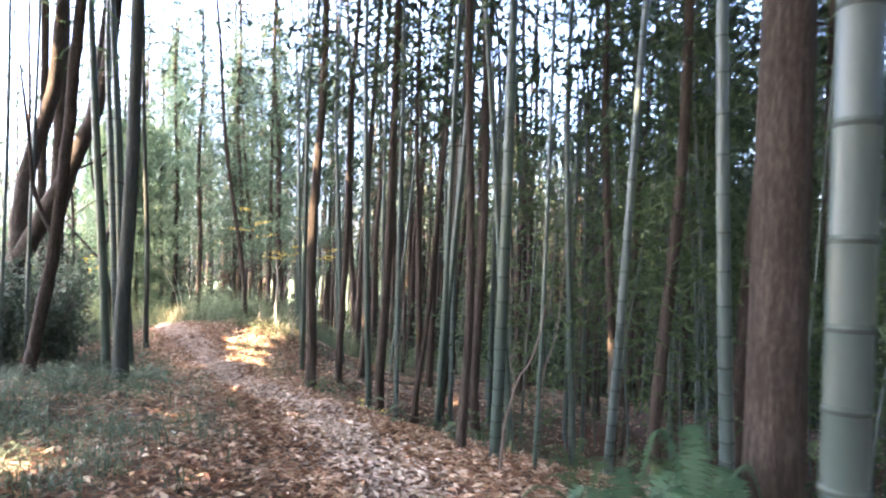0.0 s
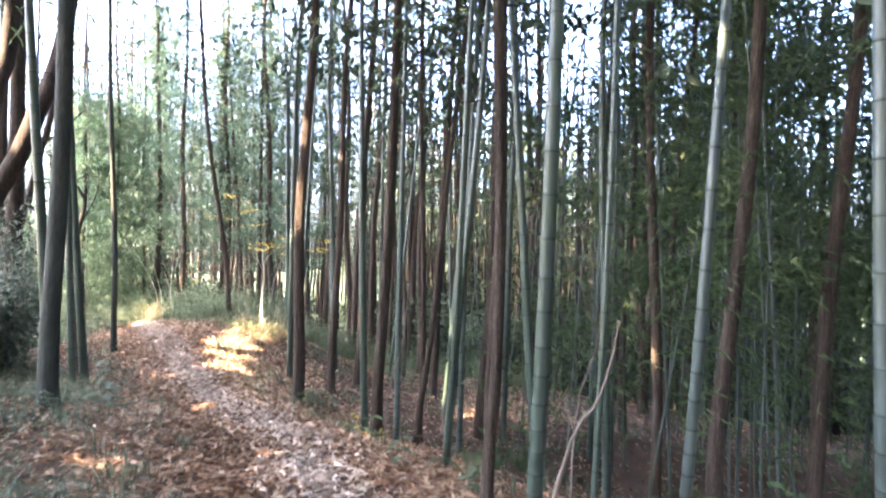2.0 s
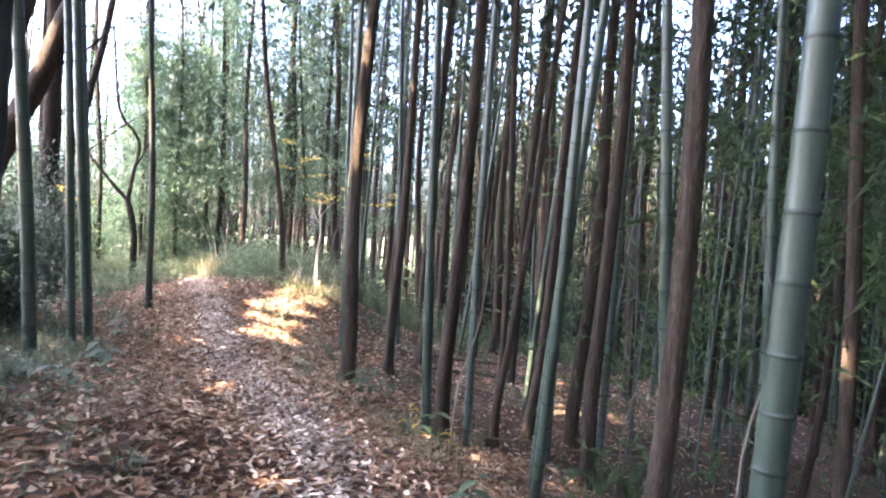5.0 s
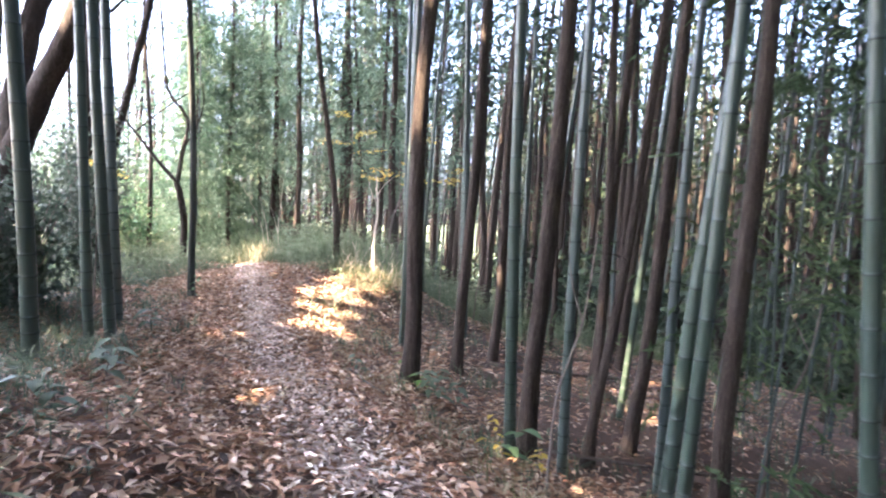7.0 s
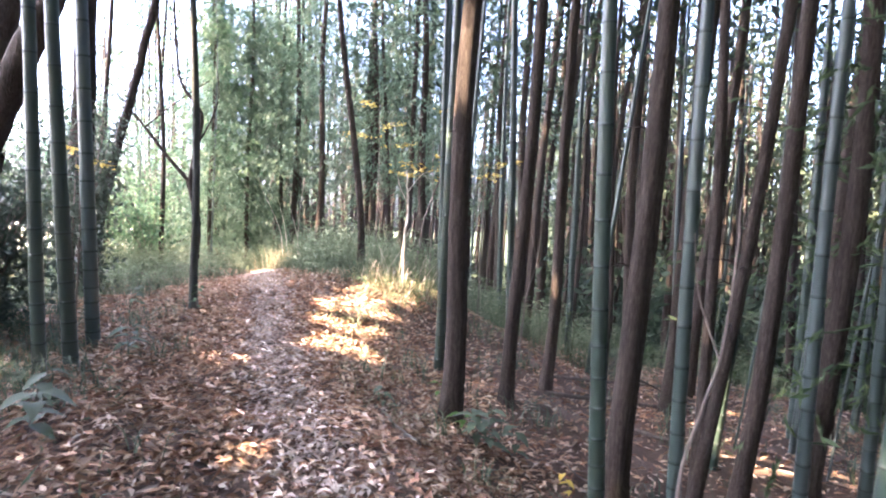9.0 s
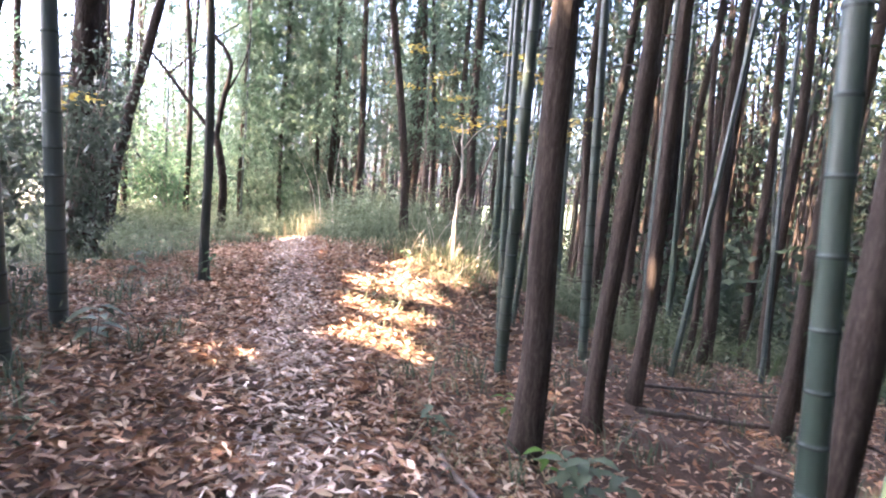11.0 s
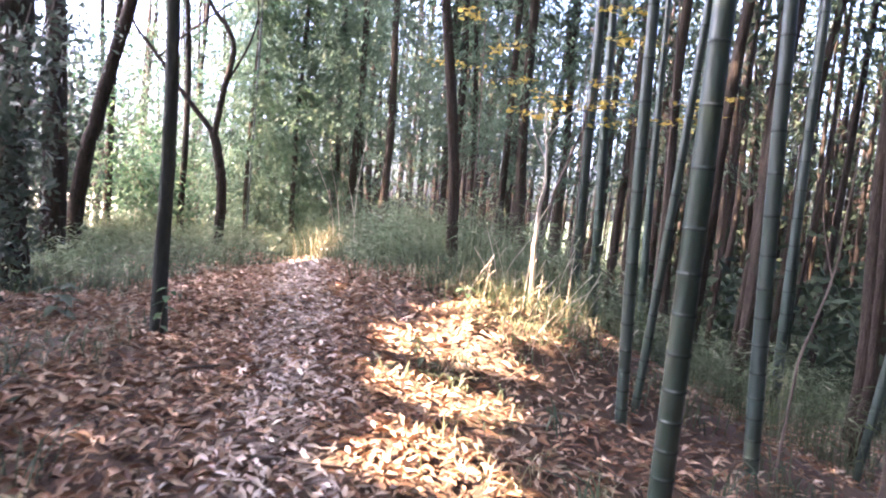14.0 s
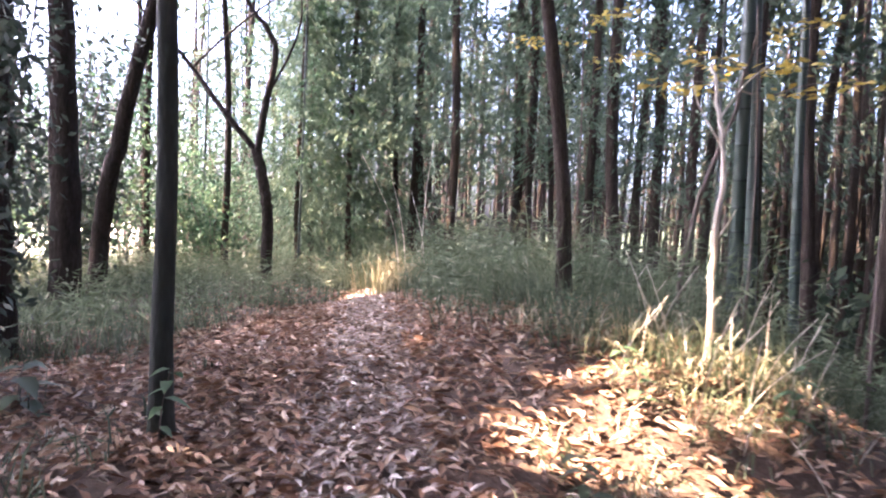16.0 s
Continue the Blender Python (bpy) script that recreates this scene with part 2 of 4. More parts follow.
def tube(points, radii, sides=8, rough=0.0, seed=0, cap=True):
    """A tapered round limb through points, its surface uneven by rough."""
    p = np.asarray(points, float)
    r = np.random.default_rng(seed)
    tang = unit(np.gradient(p, axis=0))
    ref = np.array([0.31, 0.95, 0.02])
    a = unit(np.cross(tang, ref))
    b = np.cross(tang, a)
    ang = np.linspace(0, 2 * np.pi, sides, endpoint=False)
    rad = np.asarray(radii, float)[:, None] * (1 + rough * (0.6 * r.normal(size=(1, sides)) + 0.4 * r.normal(size=(len(p), sides))))
    verts = p[:, None] + a[:, None] * (np.cos(ang)[None, :, None] * rad[..., None]) + b[:, None] * (np.sin(ang)[None, :, None] * rad[..., None])
    verts = verts.reshape(-1, 3)
    k, s = np.meshgrid(np.arange(len(p) - 1), np.arange(sides), indexing="ij")
    k, s = k.ravel() * sides, s.ravel()
    s2 = (s + 1) % sides
    faces = np.stack([k + s, k + s2, k + sides + s2, k + sides + s], 1)
    if cap:
        e = (len(p) - 1) * sides
        top = len(verts)
        verts = np.vstack([verts, p[-1]])
        s = np.arange(sides)
        faces = np.vstack([faces, np.stack([e + s, e + (s + 1) % sides, np.full(sides, top), np.full(sides, top)], 1)])
    return verts, faces


def tube_mesh(name, points, radii, mat, sides=8, rough=0.0, seed=0):
    v, f = tube(points, radii, sides, rough, seed, cap=False)
    return mesh_of(name, v, f, (mat,), smooth=True)


def joined(arrays):
    vs, fs, n = [], [], 0
    for v, f in arrays:
        vs.append(v)
        fs.append(f + n)
        n += len(v)
    return np.vstack(vs), np.vstack(fs)


def bow(points, steps=10):
    """A smooth line through a few points."""
    p = [Vector(q) for q in points]
    out = []
    for i in range(len(p) - 1):
        a, b, c, d = p[max(i - 1, 0)], p[i], p[i + 1], p[min(i + 2, len(p) - 1)]
        for k in range(steps):
            t = k / steps
            out.append(0.5 * ((2 * b) + (c - a) * t + (2 * a - 5 * b + 4 * c - d) * t * t + (3 * b - a - 3 * c + d) * t ** 3))
    return np.array([tuple(v) for v in out + [p[-1]]])


# ---- bamboo ----
def culm_mesh(seed, tall=12.0, sides=12, fine=True):
    """A culm one metre thick at its base, to be scaled: internodes, a swollen ridge and a pale ring at every node."""
    r = np.random.default_rng(seed)
    zs, rs, tags = [0.0], [0.52], []
    z, gap = 0.05, 0.13
    while z < tall - 0.4:
        taper = 0.5 * (1 - 0.75 * (z / tall) ** 1.3)
        for dz, k, tag in ((-0.004, 1.02, 0), (0.001, 1.02, 2), (0.012, 0.98, 1)) if not fine else ((-0.012, 0.99, 0), (-0.004, 1.03, 2), (0.001, 1.035, 2), (0.005, 0.98, 1), (0.013, 0.985, 1)):
            zs.append(z + dz)
            rs.append(taper * k)
            tags.append(tag)
        z += gap * r.uniform(0.9, 1.1)
        gap = min(gap * 1.09, 0.34)
    zs.append(tall)
    rs.append(0.06)
    tags.append(0)
    zs = np.array(zs)
    bend = r.uniform(-0.25, 0.25, 2)
    arch = r.uniform(0.3, 1.2) * np.array([np.cos(seed), np.sin(seed)])
    t = zs / tall
    wob = 0.02 * np.sin(t * 9 + seed)
    px = bend[0] * np.sin(t * np.pi) * t + arch[0] * np.clip(t - 0.5, 0, 1) ** 2 * 4 + wob
    py = bend[1] * np.sin(t * np.pi) * t + arch[1] * np.clip(t - 0.5, 0, 1) ** 2 * 4
    ang = np.linspace(0, 2 * np.pi, sides, endpoint=False)
    ring = np.stack([np.cos(ang), np.sin(ang)], 1)
    rs = np.array(rs)
    return zs, rs, np.stack([px, py], 1), ring, np.array(tags)


CULMS = {}


def culm(seed, thick, fine=True):
    """The mesh of a culm: variants by seed, thickness to the centimetre, shared between alike ones."""
    key = (seed, round(thick, 2), fine)
    if key not in CULMS:
        zs, rs, axis, ring, tags = culm_mesh(seed, sides=12 if fine else 6, fine=fine)
        n = len(ring)
        v = np.empty((len(zs), n, 3))
        v[..., :2] = axis[:, None] + ring[None] * (rs * key[1])[:, None, None]
        v[..., 2] = zs[:, None]
        k, s = np.meshgrid(np.arange(len(zs) - 1), np.arange(n), indexing="ij")
        tag = np.repeat(tags, n)
        k, s = k.ravel() * n, s.ravel()
        s2 = (s + 1) % n
        CULMS[key] = mesh_of("culm", v.reshape(-1, 3), np.stack([k + s, k + s2, k + n + s2, k + n + s], 1), (M_CULM, M_NODE, M_RIDGE), tag, True)
    return CULMS[key]


def spray_points(r, n, centre, spread, droop=0.5):
    """Leaf places and directions for sprays of leaves hanging about a centre."""
    twigs = max(1, n // 9)
    d = unit(r.normal(size=(twigs, 3)) * (1, 1, 0.35) + (0, 0, -0.1))
    start = np.asarray(centre) + r.normal(size=(twigs, 3)) * spread
    k = r.integers(0, twigs, n)
    t = r.uniform(0, 0.5, n)[:, None]
    pos = start[k] + d[k] * t + (0, 0, -0.5) * t ** 2
    along = d[k] + r.normal(size=(n, 3)) * 0.5 + (0, 0, -droop)
    return pos, along


def bamboo_crown(seed, n=936, low=5.6, tall=12.0, big=1.0, mat=None):
    r = np.random.default_rng(seed)
    allp, alla = [], []
    for i in range(26):
        z = low + (tall - low) * r.uniform(0, 1) ** 0.8
        reach = 0.5 + 1.1 * (1 - (z - low) / (tall - low))
        yaw = r.uniform(0, 6.28)
        p, a = spray_points(r, n // 26, (math.cos(yaw) * reach * r.uniform(0.2, 1), math.sin(yaw) * reach * r.uniform(0.2, 1), z), (0.28, 0.28, 0.2))
        allp.append(p)
        alla.append(a)
    p, a = np.vstack(allp), np.vstack(alla)
    v, f = leaf_arrays(p, a, big * r.uniform(0.11, 0.21, len(p)), big * r.uniform(0.022, 0.036, len(p)), r)
    return mesh_of("crown", v, f, (mat or M_LEAF,))


CROWNS = [bamboo_crown(40 + i, 700) for i in range(5)]
GROVE_CROWNS = [bamboo_crown(240 + i, 1250, 3.6, 12.0, 1.35) for i in range(5)]
STANDING = []
CULM_LABEL = "tall grey-green bamboo with faint node rings on the slope"


def upright(x, y, lx, ly, turn, sink=0.06):
    """The pose of a stem that leans by lx and ly metres for each metre of height."""
    q = Vector((lx, ly, 1)).to_track_quat("Z", "Y").to_matrix().to_4x4()
    return Matrix.Translation((x, y, at(x, y) - sink)) @ q @ Matrix.Rotation(turn, 4, "Z")


def bamboo(x, y, thick, lx=0.0, ly=0.0, crown=True, label=CULM_LABEL, group="bamboo grove", fine=True, high=False):
    i = len(STANDING)
    STANDING.append((x, y))
    ob = tagged(new("bamboo"), label, "bamboo", group)
    ob.empty_display_size = 0.1
    ob.matrix_basis = upright(x, y, lx, ly, i * 2.4)
    part("culm", culm(i % 6, thick, fine), ob)
    if crown:
        part("crown", (CROWNS if fine or high else GROVE_CROWNS)[i % 5], ob)
    return ob


# ---- cedars ----
def trunk_mesh(seed, tall=16.0, sides=18):
    r = np.random.default_rng(seed)
    zs = np.concatenate([[0, 0.12, 0.3, 0.6], np.arange(1.0, tall, 0.5)])
    rs = 0.5 * (1 - 0.7 * zs / tall) * (1 + 0.45 * np.exp(-zs * 4.5))
    px = 0.05 * np.sin(zs * 0.9 + seed) * np.minimum(zs, 1)
    py = 0.05 * np.cos(zs * 0.7 + seed * 2) * np.minimum(zs, 1)
    return zs, rs, np.stack([px, py, zs], 1), r


TRUNKS = {}


def trunk(seed, thick, mat, fine=True):
    key = (seed, round(thick, 2), mat.name, fine)
    if key not in TRUNKS:
        zs, rs, axis, r = trunk_mesh(seed)
        v, f = tube(axis, rs * key[1], 18 if fine else 7, 0.05, seed, cap=False)
        TRUNKS[key] = mesh_of("trunk", v, f, (mat,), smooth=True)
    return TRUNKS[key]


def cedar_crown(seed, n=460, low=6.0, tall=16.0):
    r = np.random.default_rng(seed)
    P, A = [], []
    for i in range(34):
        z = low + (tall - low) * (i + r.uniform()) / 34
        reach = 0.4 + 1.5 * (1 - (z - low) / (tall - low))
        yaw = r.uniform(0, 6.28)
        m = n // 34
        t = r.uniform(0.15, 1, m)[:, None]
        d = np.array([math.cos(yaw), math.sin(yaw), 0.0])
        p = d * reach * t + (0, 0, z) + (0, 0, -0.35) * t ** 2 + r.normal(size=(m, 3)) * (0.16, 0.16, 0.12)
        P.append(p)
        A.append(d * 0.5 + r.normal(size=(m, 3)) * 0.5 + (0, 0, -0.5))
    p, a = np.vstack(P), np.vstack(A)
    v, f = leaf_arrays(p, a, r.uniform(0.16, 0.34, len(p)), r.uniform(0.06, 0.12, len(p)), r)
    return mesh_of("crown", v, f, (M_CEDARLEAF,))


CEDAR_CROWNS = [cedar_crown(70 + i) for i in range(4)]
STUBS = [tube_mesh("branch_stub", bow([(0, 0, 0), (0.08, 0.01, 0.02), (ln, 0.03, 0.0)], 3), np.linspace(0.011, 0.003, 7), M_DARKBARK, 5) for ln in (0.16, 0.27)]


def cedar(x, y, thick, lx=0.0, ly=0.0, crown=True, mat=M_BARK, fine=True, label="slender conifer with fibrous reddish-brown bark on the slope", group="conifer trunks"):
    i = len(STANDING)
    STANDING.append((x, y))
    ob = tagged(new("conifer_tree"), label, "tree", group)
    ob.empty_display_size = 0.1
    ob.matrix_basis = upright(x, y, lx, ly, i * 1.9)
    part("trunk", trunk(i % 4, thick, mat, fine), ob)
    if fine and crown:
        r = random.Random(i)
        for k in range(4):
            z = r.uniform(1.1, 4.2)
            part("branch_stub", STUBS[k % 2], ob, m=Matrix.Translation((0, 0, z)) @ Matrix.Rotation(r.uniform(0, 6.28), 4, "Z") @ Matrix.Translation((thick * 0.3, 0, 0)))
    if crown:
        part("crown", CEDAR_CROWNS[i % 4], ob)
    return ob


# Stems beside the path, as they stand
GREY_POLE = "smooth grey-green bamboo pole rising from the weedy bank"
cedar(-4.25, 8.6, 0.19, 0.035, 0.0, mat=M_POLE, label="straight tree with smooth dark grey bark on the bank", group="stems on the bank")
bamboo(-5.55, 10.75, 0.15, -0.019, -0.013, label=GREY_POLE, group="stems on the bank")
bamboo(-5.75, 11.75, 0.11, -0.030, -0.029, label=GREY_POLE, group="stems on the bank")
bamboo(-5.75, 12.05, 0.13, -0.036, -0.03, label=GREY_POLE, group="stems on the bank")
bamboo(-6.6, 13.25, 0.15, -0.034, -0.030, label=GREY_POLE, group="stems on the bank")
bamboo(-7.2, 10.6, 0.07, 0.01, 0.0, label=GREY_POLE, group="stems on the bank")
bamboo(-7.15, 11.2, 0.07, 0.02, 0.0, label=GREY_POLE, group="stems on the bank")
cedar(-1.24, 12.41, 0.19, 0.054, -0.008)
bamboo(-1.37, 11.97, 0.12, -0.022, 0.002)
bamboo(-0.88, 11.95, 0.10, 0.012, 0.006)
cedar(-2.80, 13.66, 0.21, 0.048, -0.042)
bamboo(-3.34, 15.38, 0.13, 0.034, -0.037)
bamboo(-3.60, 16.57, 0.09, -0.013, -0.009)
bamboo(-3.53, 16.92, 0.07, 0.088, -0.003)
cedar(-2.39, 14.76, 0.16, 0.058, -0.012)
cedar(-2.05, 16.12, 0.16, 0.051, -0.002)
cedar(-0.64, 12.96, 0.11, 0.129, -0.001)
bamboo(-0.16, 14.76, 0.10, 0.103, 0.005)
bamboo(-0.14, 10.21, 0.10, 0.071, 0.000)
bamboo(-0.11, 10.90, 0.12, 0.075, 0.002)
bamboo(0.09, 12.79, 0.11, 0.038, -0.005)
bamboo(0.52, 6.88, 0.13, 0.062, 0.003)
bamboo(1.06, 10.25, 0.12, -0.061, -0.006)
cedar(-5.75, 18.97, 0.13, -0.094, -0.008)
cedar(-7.27, 15.99, 0.115, -0.006, -0.013, crown=False, mat=M_POLE, label="straight slim pole-like trunk with dark grey-green bark", group="stems on the bank")
bamboo(1.76, 7.20, 0.10, 0.104, -0.004)
bamboo(-2.64, 17.03, 0.12, -0.037, 0.004)
bamboo(0.14, 23.91, 0.05, 0.130, 0.0)
cedar(-2.99, 21.99, 0.20, 0.077, -0.003)
cedar(-2.39, 21.10, 0.20, 0.065, -0.007)
bamboo(-1.40, 23.36, 0.13, -0.001, 0.000)
cedar(-1.50, 25.12, 0.20, 0.091, -0.012)
bamboo(-4.24, 20.48, 0.13, -0.011, -0.001)
cedar(-0.12, 13.80, 0.17, 0.092, -0.007)
cedar(0.52, 13.94, 0.20, 0.063, -0.009)
bamboo(0.91, 13.84, 0.12, 0.055, -0.011)
bamboo(2.81, 19.49, 0.13, 0.065, -0.016)
cedar(3.80, 18.67, 0.20, 0.055, -0.019)
bamboo(2.58, 14.09, 0.11, 0.038, -0.014)
cedar(3.65, 15.78, 0.16, 0.040, -0.017)
bamboo(2.16, 11.22, 0.13, 0.003, -0.001)
cedar(3.08, 9.69, 0.20, 0.078, -0.030)
cedar(4.21, 9.73, 0.20, 0.079, -0.042)
cedar(0.57, 12.15, 0.18, 0.036, -0.003)
cedar(0.15, 19.27, 0.20, 0.093, -0.012)
bamboo(1.29, 17.35, 0.13, 0.031, -0.009)
cedar(2.08, 18.52, 0.20, 0.029, -0.009)
bamboo(-4.40, 19.70, 0.13, 0.001, -0.000)
cedar(-5.11, 25.50, 0.20, 0.026, 0.001)
cedar(-6.41, 27.72, 0.20, 0.056, 0.007)
bamboo(-3.64, 22.56, 0.13, -0.021, 0.002)
bamboo(-1.95, 20.51, 0.13, 0.002, -0.000)
cedar(0.17, 7.09, 0.10, 0.039, -0.001)
cedar(-0.58, 13.21, 0.10, 0.019, 0.001)
bamboo(0.89, 6.55, 0.05, 0.057, -0.008)
bamboo(2.87, 13.68, 0.09, 0.030, -0.006)
cedar(5.62, 15.78, 0.20, 0.061, -0.022)
bamboo(2.43, 5.66, 0.13, 0.017, -0.007)
cedar(1.47, 3.04, 0.27, 0.055, 0.0, label="stout conifer with fibrous dark reddish-brown bark")
bamboo(1.03, 1.75, 0.13, 0.04, 0.0)

# The grove and the wood behind them
def clear(x, y, gap):
    return all((x - a) ** 2 + (y - b) ** 2 > gap * gap for a, b in STANDING)


pick = random.Random(11)
tries = 0
while tries < 6000 and len(STANDING) < 350:
    tries += 1
    y = pick.uniform(3, 62)
    o = 3.6 + 30 * pick.random() ** 1.3
    x = float(np.interp(y, PATH_Y, PATH_X)) + o / 0.869
    if not clear(x, y, 0.55 + 0.02 * o) or (y > 15 and o < 5) or (y < 9 and o < 4.6):
        continue
    lx, ly = pick.gauss(0.05, 0.035), pick.gauss(0, 0.03)
    if pick.random() < (0.62 if y < 19 else 0.3 if y < 26 else 0.06):
        bamboo(x, y, pick.choice((0.05, 0.07, 0.08, 0.09, 0.1)), lx, ly, fine=False, high=y > 14)
    else:
        cedar(x, y, pick.choice((0.12, 0.16, 0.2, 0.24)), lx * 0.7, ly, fine=False)
while tries < 12000 and len(STANDING) < 398:
    tries += 1
    y = pick.uniform(25, 60)
    x = float(np.interp(y, PATH_Y, PATH_X)) + pick.uniform(-3.5, 7)
    if abs(off_path(x, y)) < 2.0  and y < 29 or not clear(x, y, 0.7):
        continue
    if pick.random() < 0.04:
        bamboo(x, y, pick.choice((0.06, 0.08, 0.09)), pick.gauss(0, 0.03), pick.gauss(0, 0.03), fine=False)
    else:
        cedar(x, y, pick.choice((0.14, 0.18, 0.22, 0.26)), pick.gauss(0.01, 0.025), pick.gauss(0, 0.02), fine=False)


# ---- conifers with low boughs at the end of the path ----
def bough_crown(seed, low=3.6, tall=13.0, n=130, wide=1.0):
    """Drooping feathery boughs in layers, each a fan of fine sprays."""
    r = np.random.default_rng(seed)
    P, A = [], []
    for i in range(46):
        z = low + (tall - low) * (i + r.uniform()) / 46
        reach = wide * (0.8 + 1.9 * (1 - (z - low) / (tall - low))) * r.uniform(0.6, 1.15)
        yaw = i * 2.4 + r.uniform(-0.5, 0.5)
        d, sd = np.array([math.cos(yaw), math.sin(yaw), 0.0]), np.array([-math.sin(yaw), math.cos(yaw), 0.0])
        t = r.uniform(0.1, 1, n)[:, None]
        p = d * reach * t + sd * r.normal(0, 0.3, n)[:, None] * reach * t * 0.6 + (0, 0, z) + (0, 0, -0.5) * t ** 2 + r.normal(size=(n, 3)) * (0.08, 0.08, 0.1) - np.array([0, 0, 1]) * r.uniform(0, 0.3, n)[:, None]
        P.append(p)
        A.append(d * 0.5 + sd * r.normal(0, 0.5, n)[:, None] + r.normal(size=(n, 3)) * 0.25 + (0, 0, -0.6))
    p, a = np.vstack(P), np.vstack(A)
    v, f = leaf_arrays(p, a, r.uniform(0.09, 0.2, len(p)), r.uniform(0.03, 0.06, len(p)), r)
    return mesh_of("crown", v, f, (M_BACKLIT_BOUGH,))


BOUGH_CROWNS = [bough_crown(500 + i) for i in range(3)]
for k, (x, y, thick, lx) in enumerate(((-9.6, 25.4, 0.2, 0.02), (-8.3, 26.6, 0.22, 0.0), (-7.0, 25.8, 0.18, 0.03), (-10.9, 26.6, 0.2, 0.0), (-5.9, 27.2, 0.24, 0.02), (-9.2, 28.8, 0.22, 0.0), (-11.6, 28.4, 0.2, -0.01), (-4.4, 25.6, 0.2, 0.03), (-7.6, 29.5, 0.24, 0.01), (-12.4, 30.5, 0.24, 0.0))):
    ob = cedar(x, y, thick, lx, 0.0, crown=False, label="conifer with drooping feathery green boughs beyond the path's bend", group="conifers at the bend")
    part("crown", BOUGH_CROWNS[k % 3], ob)
FULL_CROWNS = [bough_crown(520 + i, 0.7, 8.5, 170, 0.75) for i in range(2)]
for k, (x, y) in enumerate(((-12.9, 25.0), (-12.2, 25.9), (-13.7, 26.6), (-11.9, 27.4))):
    ob = cedar(x, y, 0.14, 0.01, 0.0, crown=False, label="bushy green conifer clothed with boughs down to the ground", group="bushy conifers at the bend")
    part("crown", FULL_CROWNS[k % 2], ob)


# ---- leafy bamboo with low crowns ----
LOW_CROWNS = [bamboo_crown(140 + i, 2600, 1.2, 8.5, 1.1, M_YOUNGLEAF) for i in range(3)]
THIN_CROWNS = [bamboo_crown(150 + i, 900, 0.9, 6.5) for i in range(3)]


def leafy_bamboo(x, y, thick, lx, ly, crowns, label, group):
    i = len(STANDING)
    STANDING.append((x, y))
    ob = tagged(new("leafy_bamboo"), label, "bamboo", group)
    ob.empty_display_size = 0.1
    ob.matrix_basis = upright(x, y, lx, ly, i * 2.1)
    part("culm", culm(i % 6, thick, False), ob)
    part("crown", crowns[i % 3], ob)
    return ob


for x, y in ((-12.6, 24.6), (-13.8, 26.2), (-12.4, 26.4), (-15.2, 27.6), (-13.0, 28.6), (-16.4, 30.2), (-14.8, 24.2)):
    leafy_bamboo(x, y, 0.06, 0.03, 0.0, LOW_CROWNS, "young bamboo with a full bright green leafy crown", "leafy bamboo at the bend")
for k in range(92):
    y = pick.uniform(5.5, 16) if k < 60 else pick.uniform(4.5, 11)
    o = pick.uniform(4.2, 15) if k < 60 else pick.uniform(4.4, 11)
    leafy_bamboo(float(np.interp(y, PATH_Y, PATH_X)) + o / 0.869, y, pick.choice((0.03, 0.04)), pick.gauss(0.04, 0.05), pick.gauss(0, 0.04), THIN_CROWNS,
                 "thin young bamboo with sparse dark green leaf sprays", "young bamboo in the grove")


GROVE_LOW = [bamboo_crown(340 + i, 2900, 2.6, 12.0, 1.3) for i in range(3)]
for k in range(58):
    a, d = radians(pick.uniform(15, 38) if k < 34 else pick.uniform(38, 60)), pick.uniform(10.5, 23)
    leafy_bamboo(d * math.sin(a), d * math.cos(a), pick.choice((0.04, 0.05, 0.06)), pick.gauss(0.03, 0.04), pick.gauss(0, 0.04), GROVE_LOW,
                 "bamboo with a dense dark green leafy crown", "leafy bamboo in the grove")


# Unseen bamboo added right of and behind the start, to darken the near stems
for k in range(26):
    leafy_bamboo(pick.uniform(4.2, 11) if k < 12 else pick.uniform(-5, 4), pick.uniform(-7, 4.5) if k < 12 else pick.uniform(-10, -4), pick.choice((0.04, 0.05, 0.06)), pick.gauss(0.03, 0.04), pick.gauss(0, 0.04), GROVE_LOW,
                 "bamboo with a dense dark green leafy crown", "leafy bamboo in the grove")


